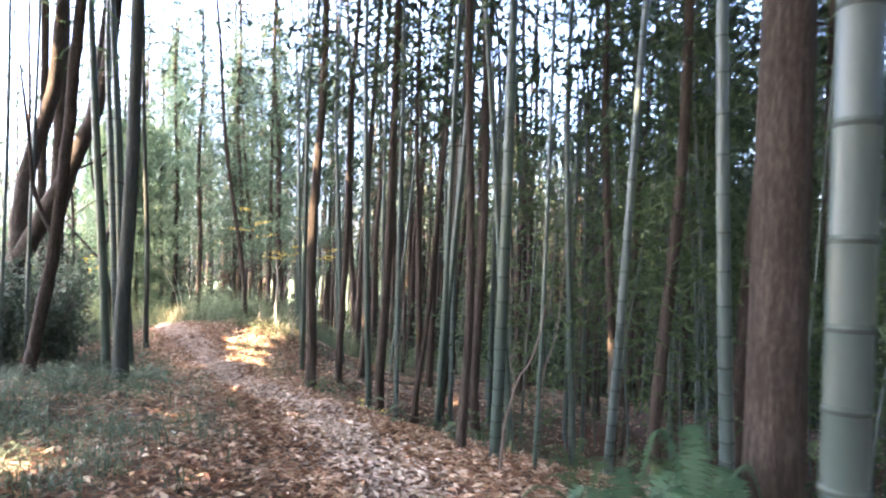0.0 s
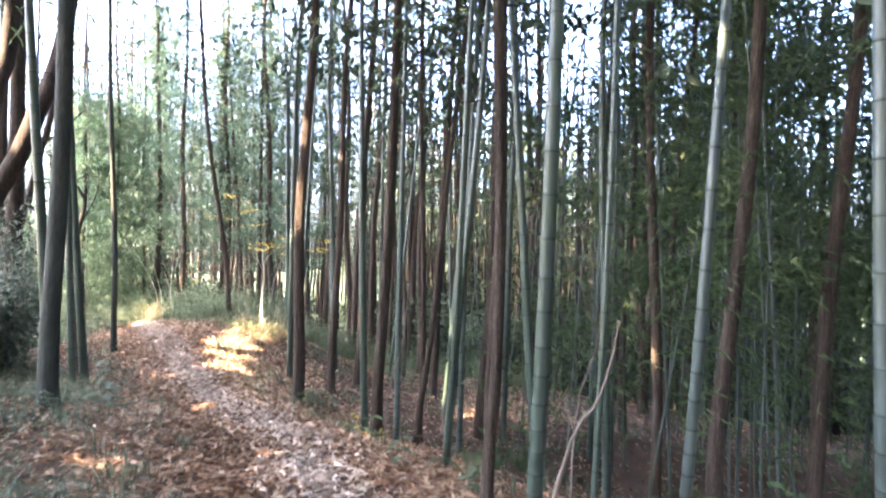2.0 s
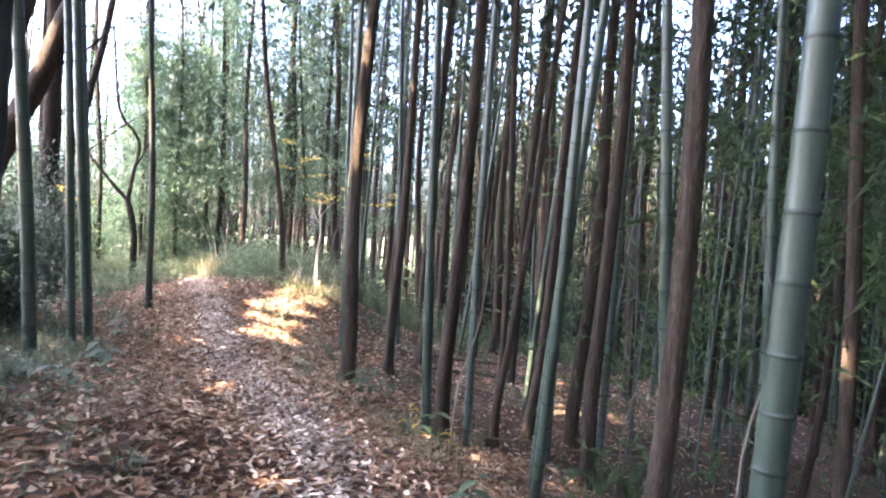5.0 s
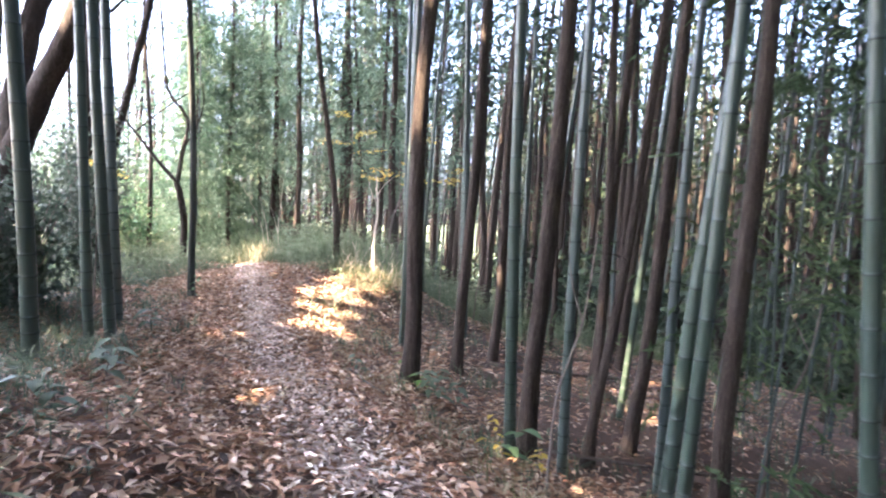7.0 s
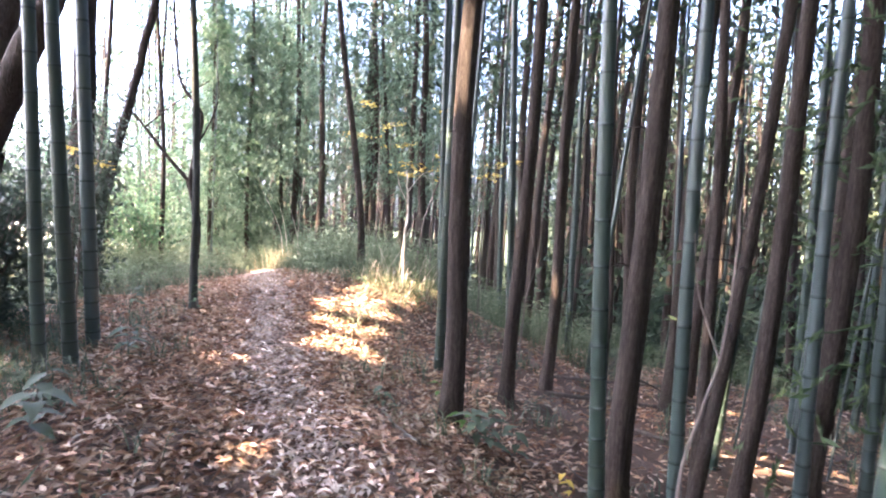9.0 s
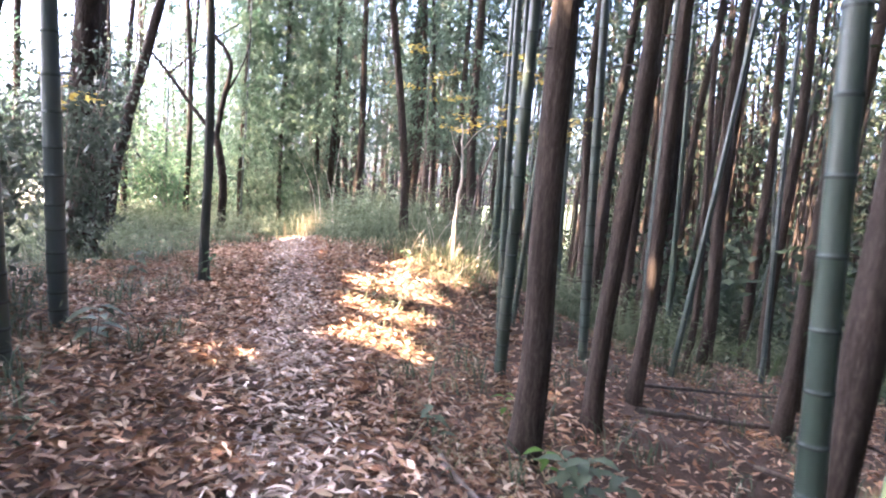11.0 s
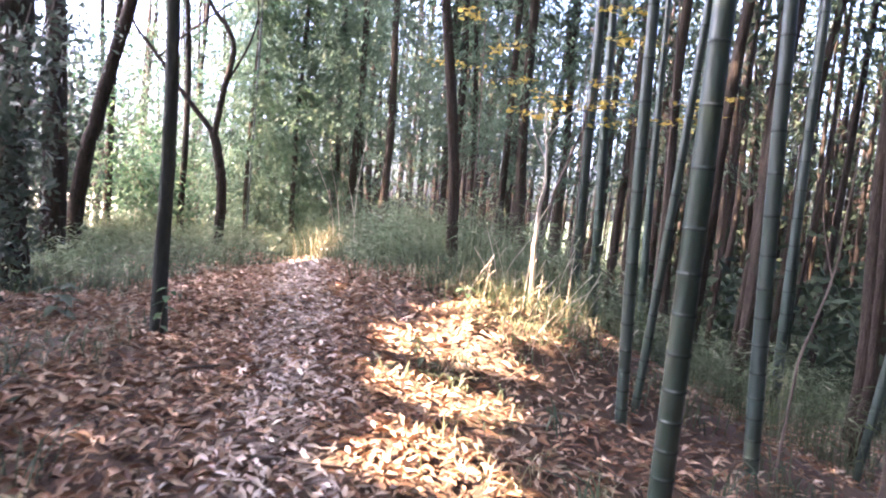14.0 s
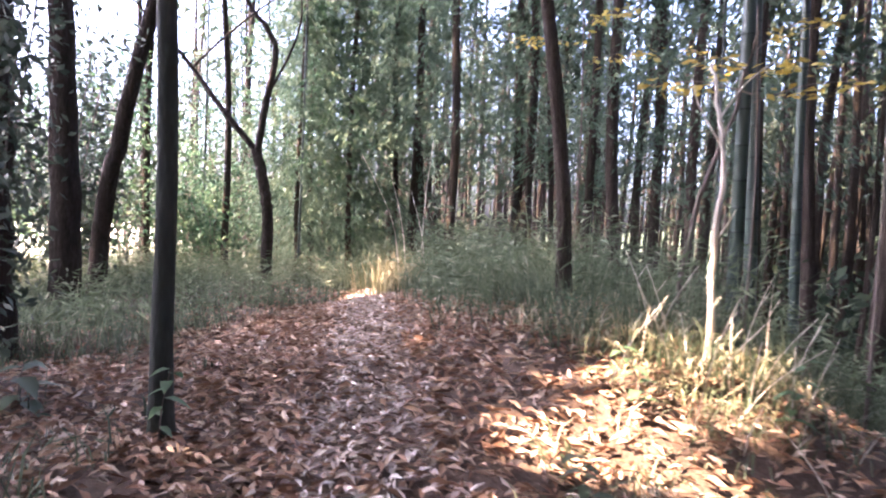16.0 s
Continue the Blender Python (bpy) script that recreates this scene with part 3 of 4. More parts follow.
# ---- the wood in the distance ----
def distant_wood(name, n_stems, n_leaves, sector, near, far, seed, label, low=0.42, brush=2.6, thick=0.085):
    """Thin trunks and a tangle of foliage that close the view between the stems."""
    r = np.random.default_rng(seed)
    a, d = np.radians(r.uniform(*sector, n_stems)), r.uniform(near, far, n_stems)
    x, y = -3 + np.sin(a) * d, 12 + np.cos(a) * d
    stems = []
    for k in range(n_stems):
        z, h = at(x[k], y[k]), r.uniform(9, 15)
        lx, ly = r.normal(0.02, 0.04), r.normal(0, 0.03)
        stems.append(tube([(x[k], y[k], z - 0.2), (x[k] + lx * h / 2, y[k] + ly * h / 2, z + h / 2), (x[k] + lx * h, y[k] + ly * h, z + h)], np.array((1.0, 0.8, 0.4)) * thick * r.uniform(0.6, 1.4), 5, 0, k, False))
    v, f = joined(stems)
    tagged(new(name + "_trunks", mesh_of(name + "_trunks", v, f, (M_DARKBARK,), smooth=True)), "dark crowded tree trunks " + label, "trees", kind="stuff")
    m = n_leaves // 40
    a, d = np.radians(r.uniform(*sector, m)), r.uniform(near, far, m)
    c = np.stack([-3 + np.sin(a) * d, 12 + np.cos(a) * d, np.zeros(m)], 1)
    lift = np.where(r.uniform(0, 1, m) < low, r.uniform(0.2, brush, m), r.uniform(5.5, 15, m))
    c[:, 2] = height(c[:, 0], c[:, 1]) + lift
    k = np.repeat(np.arange(m), 40)
    p = c[k] + r.normal(size=(len(k), 3)) * (0.75, 0.75, 0.45)
    v, f = leaf_arrays(p, r.normal(size=p.shape) + (0, 0, -0.5), r.uniform(0.2, 0.46, len(p)), r.uniform(0.08, 0.18, len(p)), r, 0.15)
    tagged(new(name + "_foliage", mesh_of(name + "_foliage", v, f, (M_CEDARLEAF,))), "dark green tangled foliage " + label, "foliage", kind="stuff")


distant_wood("far_wood", 300, 110000, (-2, 42), 24, 50, 3, "closing the view past the mound", 0.6, 5.5, 0.13)
distant_wood("grove_wood", 260, 64000, (34, 100), 18, 46, 5, "closing the view through the grove", 0.62, 3.6)
distant_wood("slope_brush", 60, 15000, (3, 50), 13, 28, 6, "filling the slope below the mound", 1.0)
distant_wood("end_wood", 90, 21000, (-30, 2), 24, 46, 13, "beyond the bend of the path", 0.9, 2.8)
distant_wood("bend_wood", 45, 14000, (-46, -24), 23, 44, 15, "past the bushes at the bend", 0.85, 3.6)
# Added behind the camera, never in view, to cut light from the back
distant_wood("back_wood", 310, 110000, (95, 255), 19, 40, 4, "added unseen behind the start of the path to block light", 0.6, 9.0)


# ---- broadleaf trees ----
def limb_tree(name, label, limbs, mat, group="", seed=0, rough=0.07):
    """A tree out of limbs: each a name, points from the ground up, and the radius at its start and end."""
    x, y, z = limbs[0][1][0]
    ob = tagged(new(name), label, "tree", group)
    ob.empty_display_size = 0.1
    ob.location = (x, y, z)
    for k, (kind, pts, r0, r1) in enumerate(limbs):
        p = bow([(a - x, b - y, c - z) for a, b, c in pts], 7)
        p[1:-1] += np.random.default_rng(seed + k).normal(size=(len(p) - 2, 3)) * r0 * 0.06
        part(kind, tube_mesh(kind, p, np.linspace(r0, r1, len(p)), mat, 14 if r0 > 0.06 else 7, rough, seed + k), ob)
    STANDING.append((x, y))
    return ob


def on(x, y, sink=0.08):
    return (x, y, at(x, y) - sink)


leaning_tree = limb_tree("leaning_tree", "dark forked tree leaning out over the bushes", [
    ("trunk", (on(-9.75, 14.2), (-9.6, 14.25, 0.7), (-9.35, 14.4, 1.7)), 0.28, 0.24),
    ("limb", ((-9.37, 14.4, 1.62), (-8.8, 14.4, 2.7), (-8.1, 14.4, 4.0), (-7.55, 14.6, 6.0), (-7.2, 14.8, 10.0)), 0.2, 0.12),
    ("limb", ((-9.38, 14.4, 1.6), (-9.55, 14.7, 2.7), (-9.5, 15.0, 4.0), (-9.2, 15.4, 6.0), (-9.0, 15.6, 10.0)), 0.21, 0.13),
    ("branch", ((-8.3, 14.4, 3.6), (-7.7, 14.5, 3.9), (-7.2, 14.6, 4.4)), 0.035, 0.012),
], M_DARKBARK, seed=3)
slanting_tree = limb_tree("slanting_tree", "slim dark tree slanting over the weedy bank", [
    ("trunk", (on(-5.3, 8.3), (-5.1, 8.2, 0.7), (-4.77, 8.0, 1.75), (-4.38, 7.6, 3.1), (-3.98, 7.15, 4.5), (-3.3, 6.6, 7.5), (-3.0, 6.4, 10.0)), 0.085, 0.05),
    ("branch", ((-4.75, 8.0, 1.8), (-4.95, 7.9, 2.4), (-4.9, 7.7, 3.0), (-4.95, 7.6, 3.9)), 0.035, 0.012),
], M_DARKBARK, seed=9)
ivy_tree = limb_tree("ivy_tree", "thick dark tree overgrown with ivy leaves", [
    ("trunk", (on(-9.95, 16.7), (-9.95, 16.7, 1.5), (-9.9, 16.75, 4.0), (-9.8, 16.8, 11.0)), 0.22, 0.13)], M_DARKBARK, seed=21)
grey_tree = limb_tree("grey_tree", "grey-barked tree standing at the edge of the slope", [
    ("trunk", (on(-11.3, 18.4), (-11.3, 18.4, 1.5), (-11.35, 18.4, 4.0), (-11.3, 18.5, 11.0)), 0.17, 0.1)], M_DARKBARK, seed=22)
bent_tree = limb_tree("bent_tree", "dark tree leaning away from the slope", [
    ("trunk", (on(-12.2, 19.5), (-12.1, 19.55, 0.6), (-11.85, 19.65, 1.9), (-11.5, 19.8, 3.4), (-10.9, 20.1, 6.5), (-10.5, 20.3, 10.0)), 0.125, 0.07),
    ("branch", ((-11.55, 19.8, 3.2), (-11.75, 19.7, 3.45), (-12.0, 19.65, 3.4)), 0.02, 0.006)], M_DARKBARK, seed=23)
forked_tree = limb_tree("forked_tree", "forked tree with crooked bare limbs at the path's bend", [
    ("trunk", (on(-11.25, 21.85), (-11.22, 21.85, 0.6), (-11.28, 21.8, 1.2), (-11.4, 21.78, 1.72)), 0.1, 0.085),
    ("limb", ((-11.39, 21.78, 1.68), (-11.85, 21.6, 2.25), (-12.4, 21.4, 3.0), (-12.7, 21.25, 3.4), (-12.85, 21.2, 3.65)), 0.055, 0.018),
    ("branch", ((-12.4, 21.4, 2.98), (-12.0, 21.5, 3.35), (-11.4, 21.7, 3.85), (-10.95, 21.9, 4.2)), 0.025, 0.012),
    ("limb", ((-11.39, 21.78, 1.68), (-11.25, 21.85, 2.6), (-11.15, 21.9, 3.25), (-11.3, 21.85, 3.65), (-11.65, 21.7, 4.3), (-11.8, 21.6, 6.5)), 0.06, 0.03),
    ("branch", ((-11.25, 21.85, 2.6), (-10.98, 22.0, 3.2), (-10.82, 22.1, 3.8), (-10.85, 22.1, 4.4)), 0.025, 0.01)], M_DARKBARK, seed=24)
for x, y, t, lx in ((-14.6, 22.5, 0.16, 0.03), (-13.0, 22.9, 0.13, -0.02), (-16.5, 21.0, 0.2, 0.05), (-15.2, 19.2, 0.14, 0.0), (-17.5, 25.0, 0.15, 0.0), (-12.4, 15.2, 0.1, 0.02), (-11.6, 13.6, 0.09, 0.0), (-13.2, 17.2, 0.14, 0.04)):
    cedar(x, y, t, lx, 0.0, mat=M_DARKBARK, crown=False, label="dark bare tree trunk on the far side of the bank", group="trees on the bank")

# Unseen leaves added high over the path: they keep the sun off but for a few gaps
GAPS = [(-4.46, 14.78, -0.64, 0.38, 0.0), (-4.82, 14.5, -0.63, 0.14, 0.3), (-4.55, 15.35, -0.6, 0.28, 0.4),   # middle, radius, share of leaves left in
        (-5.12, 13.42, -0.6, 0.4, 0.22), (-3.64, 11.24, -0.63, 0.34, 0.4), (-5.58, 11.42, -0.38, 0.3, 0.35),
        (-2.88, 6.84, -0.08, 0.32, 0.35), (-3.03, 4.69, 0.05, 0.5, 0.25),
        (-5.02, 16.28, -0.42, 0.46, 0.02), (-4.78, 15.83, -0.5, 0.42, 0.1), (-4.95, 16.05, -0.47, 0.42, 0.05), (-5.25, 16.65, -0.32, 0.32, 0.1), (-4.85, 16.55, -0.4, 0.38, 0.05), (-4.88, 17.0, -0.3, 0.38, 0.05), (-5.1, 17.1, -0.2, 0.3, 0.3),
        (-4.72, 17.45, -0.1, 0.46, 0.0), (-4.98, 17.65, 0.0, 0.4, 0.2), (-4.58, 17.78, 0.5, 0.2, 0.0), (-4.55, 17.88, 1.1, 0.16, 0.0),
        (-2.66, 13.53, 2.15, 0.3, 0.0), (-2.65, 13.51, 2.35, 0.32, 0.0), (-2.65, 13.51, 2.55, 0.3, 0.0), (-2.62, 13.5, 3.7, 0.24, 0.0),
        (-9.3, 21.55, -0.4, 0.45, 0.0), (-9.0, 21.9, 0.1, 0.4, 0.2), (-3.24, 15.27, 1.9, 0.1, 0.0), (-5.8, 18.9, 0.2, 0.22, 0.2), (-4.6, 18.5, 1.85, 0.15, 0.0), (-5.0, 18.6, 1.8, 0.15, 0.0)]
roof = np.random.default_rng(17)
TALLEST = [o for o in scene.objects if o.parent is None and o.type == "EMPTY"]


def shade_leaves(x0, x1, y0, y1, n):
    """Broad leaves added out of view high over one stretch of wood to shade it, with the gaps through which the sun
    falls.
    """
    p = np.stack([roof.uniform(x0 - 0.5, x1 + 0.5, n), roof.uniform(y0 - 0.5, y1 + 0.5, n), np.zeros(n)], 1)
    p[:, 2] = np.maximum(9.6, 2.5 + 0.44 * np.hypot(p[:, 0], p[:, 1])) + roof.uniform(0, 5, n)
    sd = np.array(SUN)
    for gx_, gy_, gz_, gr, left_in in GAPS:
        d = p - (gx_, gy_, gz_)
        far = np.linalg.norm(d - (d @ sd)[:, None] * sd, axis=1)
        p = p[(far > gr) | ((far > 0.1) & (roof.uniform(0, 1, len(p)) < left_in))]
    up = unit(sd * (1, 1, 0.1) + roof.normal(size=p.shape) * 0.16)
    along = roof.normal(size=p.shape) * 0.35 + (0, 0, -1)
    v, f = leaf_arrays(p, along, roof.uniform(0.4, 0.6, len(p)), roof.uniform(0.26, 0.4, len(p)), roof, 0.1, up)
    owner = min(TALLEST, key=lambda o: (o.matrix_basis.translation.x - (x0 + x1) / 2) ** 2 + (o.matrix_basis.translation.y - (y0 + y1) / 2) ** 2)
    # No crown of that tree: added shade leaves, parented to the nearest stem
    part("crown", mesh_of("crown", v, f, (M_LEAF,)), owner, m=owner.matrix_basis.inverted())


# Leaf counts set how much sun and sky each added sheet blocks
for cx in np.arange(-31, 22, 6.0):
    for cy in np.arange(15 if cx < -26 else -11.6, 33, 6.6):
        shade_leaves(cx, cx + 6, cy, cy + 6.6, 650 if cx < -20 and cy > 14 else 700 if cy > 20 and cx < -2 else 3600 if cx > 4 else 3700 if cy < 8 else 3500)


# ---- bushes ----
def bush(x, y, wide, tall, n, mat, leaf, label, seed, group="bushes", low=0.0):
    r = np.random.default_rng(seed)
    ob = tagged(new("bush"), label, "bush", group)
    ob.empty_display_size = 0.1
    ob.location = (x, y, at(x, y))
    P = []
    for k in range(7):
        yaw, reach = r.uniform(0, 6.28), wide * r.uniform(0.3, 0.9)
        top = np.array([math.cos(yaw) * reach, math.sin(yaw) * reach, tall * r.uniform(0.6, 1.0)])
        stem = bow([(0, 0, -0.05), top * (0.35, 0.35, 0.45), top], 4)
        part("stem", tube_mesh("stem", stem, np.linspace(0.02, 0.006, len(stem)), M_TWIG, 5, 0, k), ob)
        m = n // 7
        t = r.uniform(0.25 + low, 1.05, m)
        base = stem[np.clip((t * (len(stem) - 1)).astype(int), 0, len(stem) - 1)]
        cl = r.normal(size=(14, 3)) * wide * 0.24
        P.append(base + cl[r.integers(0, 14, m)] + r.normal(size=(m, 3)) * 0.12)
    p = np.vstack(P)
    p = p[p[:, 2] > 0.05]
    v, f = leaf_arrays(p, r.normal(size=p.shape) + (0, 0, -0.3), leaf * r.uniform(0.7, 1.3, len(p)), leaf * r.uniform(0.3, 0.5, len(p)), r, 0.15)
    part("foliage", mesh_of("foliage", v, f, (mat,)), ob)
    return ob


DARK_BUSH = "dense dark evergreen bush with small glossy leaves"
bush(-8.5, 12.2, 0.9, 2.2, 3600, M_SHRUBLEAF, 0.12, DARK_BUSH, 31)
bush(-7.8, 13.0, 0.7, 1.7, 2200, M_SHRUBLEAF, 0.12, DARK_BUSH, 37)
bush(-8.2, 11.4, 0.7, 1.6, 2200, M_SHRUBLEAF, 0.12, DARK_BUSH, 38)
bush(-9.4, 13.6, 1.0, 2.1, 2700, M_SHRUBLEAF, 0.12, DARK_BUSH, 32)
bush(-9.2, 15.7, 0.9, 2.8, 2300, M_SHRUBLEAF, 0.12, DARK_BUSH, 33)
bush(-9.95, 16.75, 0.5, 4.2, 1700, M_SHRUBLEAF, 0.1, "ivy and evergreen leaves climbing round a trunk", 34)
bush(-7.9, 10.6, 0.7, 1.5, 1600, M_SHRUBLEAF, 0.1, DARK_BUSH, 35)
for k, (x, y, wd, tl) in enumerate(((-13.2, 19.8, 1.2, 2.4), (-14.6, 21.2, 1.4, 3.0), (-13.8, 23.4, 1.3, 1.3), (-15.8, 23.0, 1.5, 3.4), (-16.0, 19.0, 1.5, 3.0), (-17.6, 22.0, 1.7, 3.6), (-12.9, 18.0, 0.9, 1.8), (-19.0, 26.0, 2.0, 4.4), (-21.0, 23.0, 2.2, 4.2), (-17.0, 28.0, 1.8, 4.6), (-20.5, 29.5, 2.2, 5.0), (-24.0, 26.0, 2.4, 4.4), (-19.5, 19.5, 1.9, 3.6), (-15.4, 26.0, 1.4, 3.0))):
    bush(x, y, wd * 1.15, tl * 1.5, 2800, M_YOUNGLEAF if k % 3 else M_SHRUBLEAF, 0.13, "loose grey-green bush at the edge of the open slope", 50 + k, "bushes at the slope's edge", 0.1)


# ---- small things beside the path ----
def fern(x, y, seed, fronds=9, size=0.8, spread=1.0, label="green fern with arching feathery fronds", wide=0.16, mat=M_LEAF):
    r = np.random.default_rng(seed)
    ob = tagged(new("fern"), label, "fern", "ferns on the slope")
    ob.empty_display_size = 0.1
    ob.location = (x, y, at(x, y))
    for k in range(fronds):
        yaw = k * 6.28 / fronds + r.uniform(-0.3, 0.3)
        d = np.array([math.cos(yaw), math.sin(yaw), 0.0]) * spread
        side = np.array([-d[1], d[0], 0.0]) / spread
        ln = size * r.uniform(0.75, 1.15)
        rib = bow([(0, 0, 0), d * ln * 0.35 + (0, 0, ln * 0.55), d * ln * 0.75 + (0, 0, ln * 0.7), d * ln * 1.05 + (0, 0, ln * 0.5)], 14)
        wl = [wide * size * math.sin(math.pi * max(j - 2, 0.4) / (len(rib) - 1)) ** 0.7 for j in range(len(rib))]
        v, f = [tuple(q) for q in rib], []
        for j in range(3, len(rib) - 1):
            for sgn in (-1, 1):
                v.append(tuple(rib[j] + (side * sgn + d * 0.45 + (0, 0, -0.15 + r.normal(0, 0.1))) * wl[j] * 0.9))
                f.append((j, j + 1, len(v) - 1) if sgn < 0 else (j + 1, j, len(v) - 1))
        part("frond", mesh_of("frond", v, f, (mat,)), ob)
    return ob


fern(1.14, 2.9, 9, 11, 1.12, 0.22, "tall bright green fern before a stout conifer", 0.08, M_YOUNGLEAF)
fern(1.0, 3.5, 12, 9, 0.75, 0.5, mat=M_YOUNGLEAF)
fern(0.95, 4.4, 11, 8, 0.45)
fern(1.75, 5.3, 1, 10, 0.5)
fern(2.2, 5.9, 2, 8, 0.5)
fern(1.3, 6.6, 3, 7, 0.4)
fern(0.7, 11.9, 4, 8, 0.5)
fern(1.1, 12.3, 5, 8, 0.6)
fern(0.1, 8.4, 6, 7, 0.4)
fern(2.9, 8.2, 7, 8, 0.6)


def bare_stem(name, label, category, pts, r0, r1, mat, seed, twigs=()):
    x, y, z = pts[0]
    ob = tagged(new(name), label, category)
    ob.empty_display_size = 0.1
    ob.location = (x, y, z)
    p = bow([(a - x, b - y, c - z) for a, b, c in pts], 6)
    p[1:-1] += np.random.default_rng(seed).normal(size=(len(p) - 2, 3)) * r0 * 0.25
    part("stem", tube_mesh("stem", p, np.linspace(r0, r1, len(p)), mat, 7, 0.08, seed), ob)
    for k, (tp, a, b) in enumerate(twigs):
        q = bow([(c[0] - x, c[1] - y, c[2] - z) for c in tp], 5)
        part("twig", tube_mesh("twig", q, np.linspace(a, b, len(q)), mat, 5, 0.1, seed + k), ob)
    return ob


bare_stem("dead_branch", "grey crooked dead branch curving up beside a bamboo", "branch",
          (on(0.5, 6.05, 0.02), (0.56, 6.0, 0.05), (0.66, 5.92, 0.42), (0.8, 5.8, 0.7), (0.9, 5.74, 1.14)), 0.018, 0.007, M_TWIG, 5, [(((0.66, 5.92, 0.42), (0.6, 5.9, 0.6), (0.62, 5.86, 0.72)), 0.007, 0.003)])
bare_stem("pale_sapling", "pale bare dead sapling on the sunlit mound", "sapling",
          (on(-4.55, 17.72, 0.03), (-4.56, 17.74, 0.5), (-4.52, 17.8, 1.0), (-4.57, 17.9, 1.42), (-4.62, 18.0, 1.75)), 0.024, 0.009, M_PALE, 6, [
              (((-4.56, 17.9, 1.38), (-4.42, 17.95, 1.6), (-4.25, 18.0, 1.75)), 0.008, 0.003),
              (((-4.54, 17.83, 1.2), (-4.68, 17.85, 1.45), (-4.74, 17.9, 1.65)), 0.007, 0.003),
              (((-4.55, 17.75, 0.6), (-4.48, 17.72, 0.72), (-4.44, 17.7, 0.8)), 0.006, 0.003)])
bare_stem("pale_sapling", "slanting pale dead stem behind the sunlit mound", "sapling",
          (on(-4.9, 19.6, 0.03), (-4.75, 19.6, 0.8), (-4.5, 19.65, 1.6), (-4.3, 19.7, 2.4)), 0.03, 0.015, M_TWIG, 8)
STICKS = random.Random(5)
for k in range(26):
    x, y = -4.6 + STICKS.gauss(0, 0.4), 17.5 + STICKS.gauss(0, 0.3)
    z = at(x, y)
    h = STICKS.uniform(0.25, 0.62)
    dx, dy = STICKS.gauss(0, 0.2), STICKS.gauss(0, 0.16)
    bare_stem("dry_twig", "thin dry upright twig among the grass", "twig", ((x, y, z - 0.02), (x + dx * 0.4, y + dy * 0.4, z + h * 0.5), (x + dx, y + dy, z + h)), 0.004, 0.002, M_PALE, 60 + k,
              [(((x + dx * 0.6, y + dy * 0.6, z + h * 0.68), (x + dx * 0.6 + 0.06, y + dy, z + h * 0.85)), 0.003, 0.002)])


def yellow_sapling(x, y, seed, boughs, label="slim sapling with yellow autumn leaves in flat layers"):
    """A thin stem whose boughs reach out level, each with its leaves."""
    r = np.random.default_rng(seed)
    ob = tagged(new("yellow_sapling"), label, "sapling", "saplings with yellow leaves")
    ob.empty_display_size = 0.1
    z0 = at(x, y)
    ob.location = (x, y, z0)
    topz = max(b[2] for b in boughs) + 0.2 - z0
    st = bow([(0, 0, -0.03), (0.04, 0.02, topz * 0.5), (0.0, 0.05, topz)], 8)
    part("stem", tube_mesh("stem", st, np.linspace(0.014, 0.005, len(st)), M_TWIG, 6), ob)
    for bx, by, bz, n in boughs:
        b0 = np.array([0.0, 0.04, bz - z0 - 0.12])
        b1 = np.array([bx - x, by - y, bz - z0])
        line = bow([b0, (b0 + b1) / 2 + (0, 0, 0.06), b1], 6)
        bough = part("bough", tube_mesh("bough", line, np.linspace(0.006, 0.002, len(line)), M_TWIG, 4), ob)
        t = r.uniform(0.3, 1.05, n)[:, None]
        p = b0 + (b1 - b0) * t + r.normal(size=(n, 3)) * (0.09, 0.09, 0.025)
        v, f = leaf_arrays(p, r.normal(size=(n, 3)) * (1, 1, 0.25), r.uniform(0.06, 0.11, n), r.uniform(0.035, 0.06, n), r, 0.1, unit(np.array([0, 0, 1.0]) + r.normal(size=(n, 3)) * 0.35))
        part("leaves", mesh_of("leaves", v, f, (M_YELLOW,)), bough)
    return ob


yellow_sapling(-4.35, 18.6, 1, [(-5.1, 18.7, 1.78, 46), (-4.75, 18.4, 1.9, 40), (-4.0, 18.75, 1.9, 44), (-3.6, 18.7, 1.72, 40), (-3.9, 18.4, 2.1, 34)])
yellow_sapling(-3.5, 18.9, 2, [(-4.1, 19.0, 2.6, 46), (-3.2, 18.7, 1.75, 40), (-2.9, 19.1, 2.0, 40), (-4.3, 18.8, 2.9, 40)])
yellow_sapling(-6.0, 20.4, 3, [(-6.7, 20.4, 2.7, 50), (-5.4, 20.3, 2.9, 50), (-6.2, 20.1, 3.3, 50), (-5.3, 20.6, 2.5, 40)])
yellow_sapling(-7.9, 14.4, 4, [(-7.45, 14.3, 1.5, 22), (-7.7, 14.1, 1.7, 18)], "sapling with yellow-green leaves beside a grey pole")


def fallen_pole(a, b, r, label="thin fallen bamboo pole lying across the slope"):
    p = bow([a, ((a[0] + b[0]) / 2, (a[1] + b[1]) / 2, (a[2] + b[2]) / 2 - 0.03), b], 8)
    m = tube_mesh("fallen_pole", p - np.array(a), np.linspace(r, r * 0.7, len(p)), M_TWIG, 8, 0.05, 3)
    ob = tagged(new("fallen_pole", m), label, "pole")
    ob.location = a
    return ob


def lying(x, y, up=0.03):
    return (x, y, at(x, y) + up)


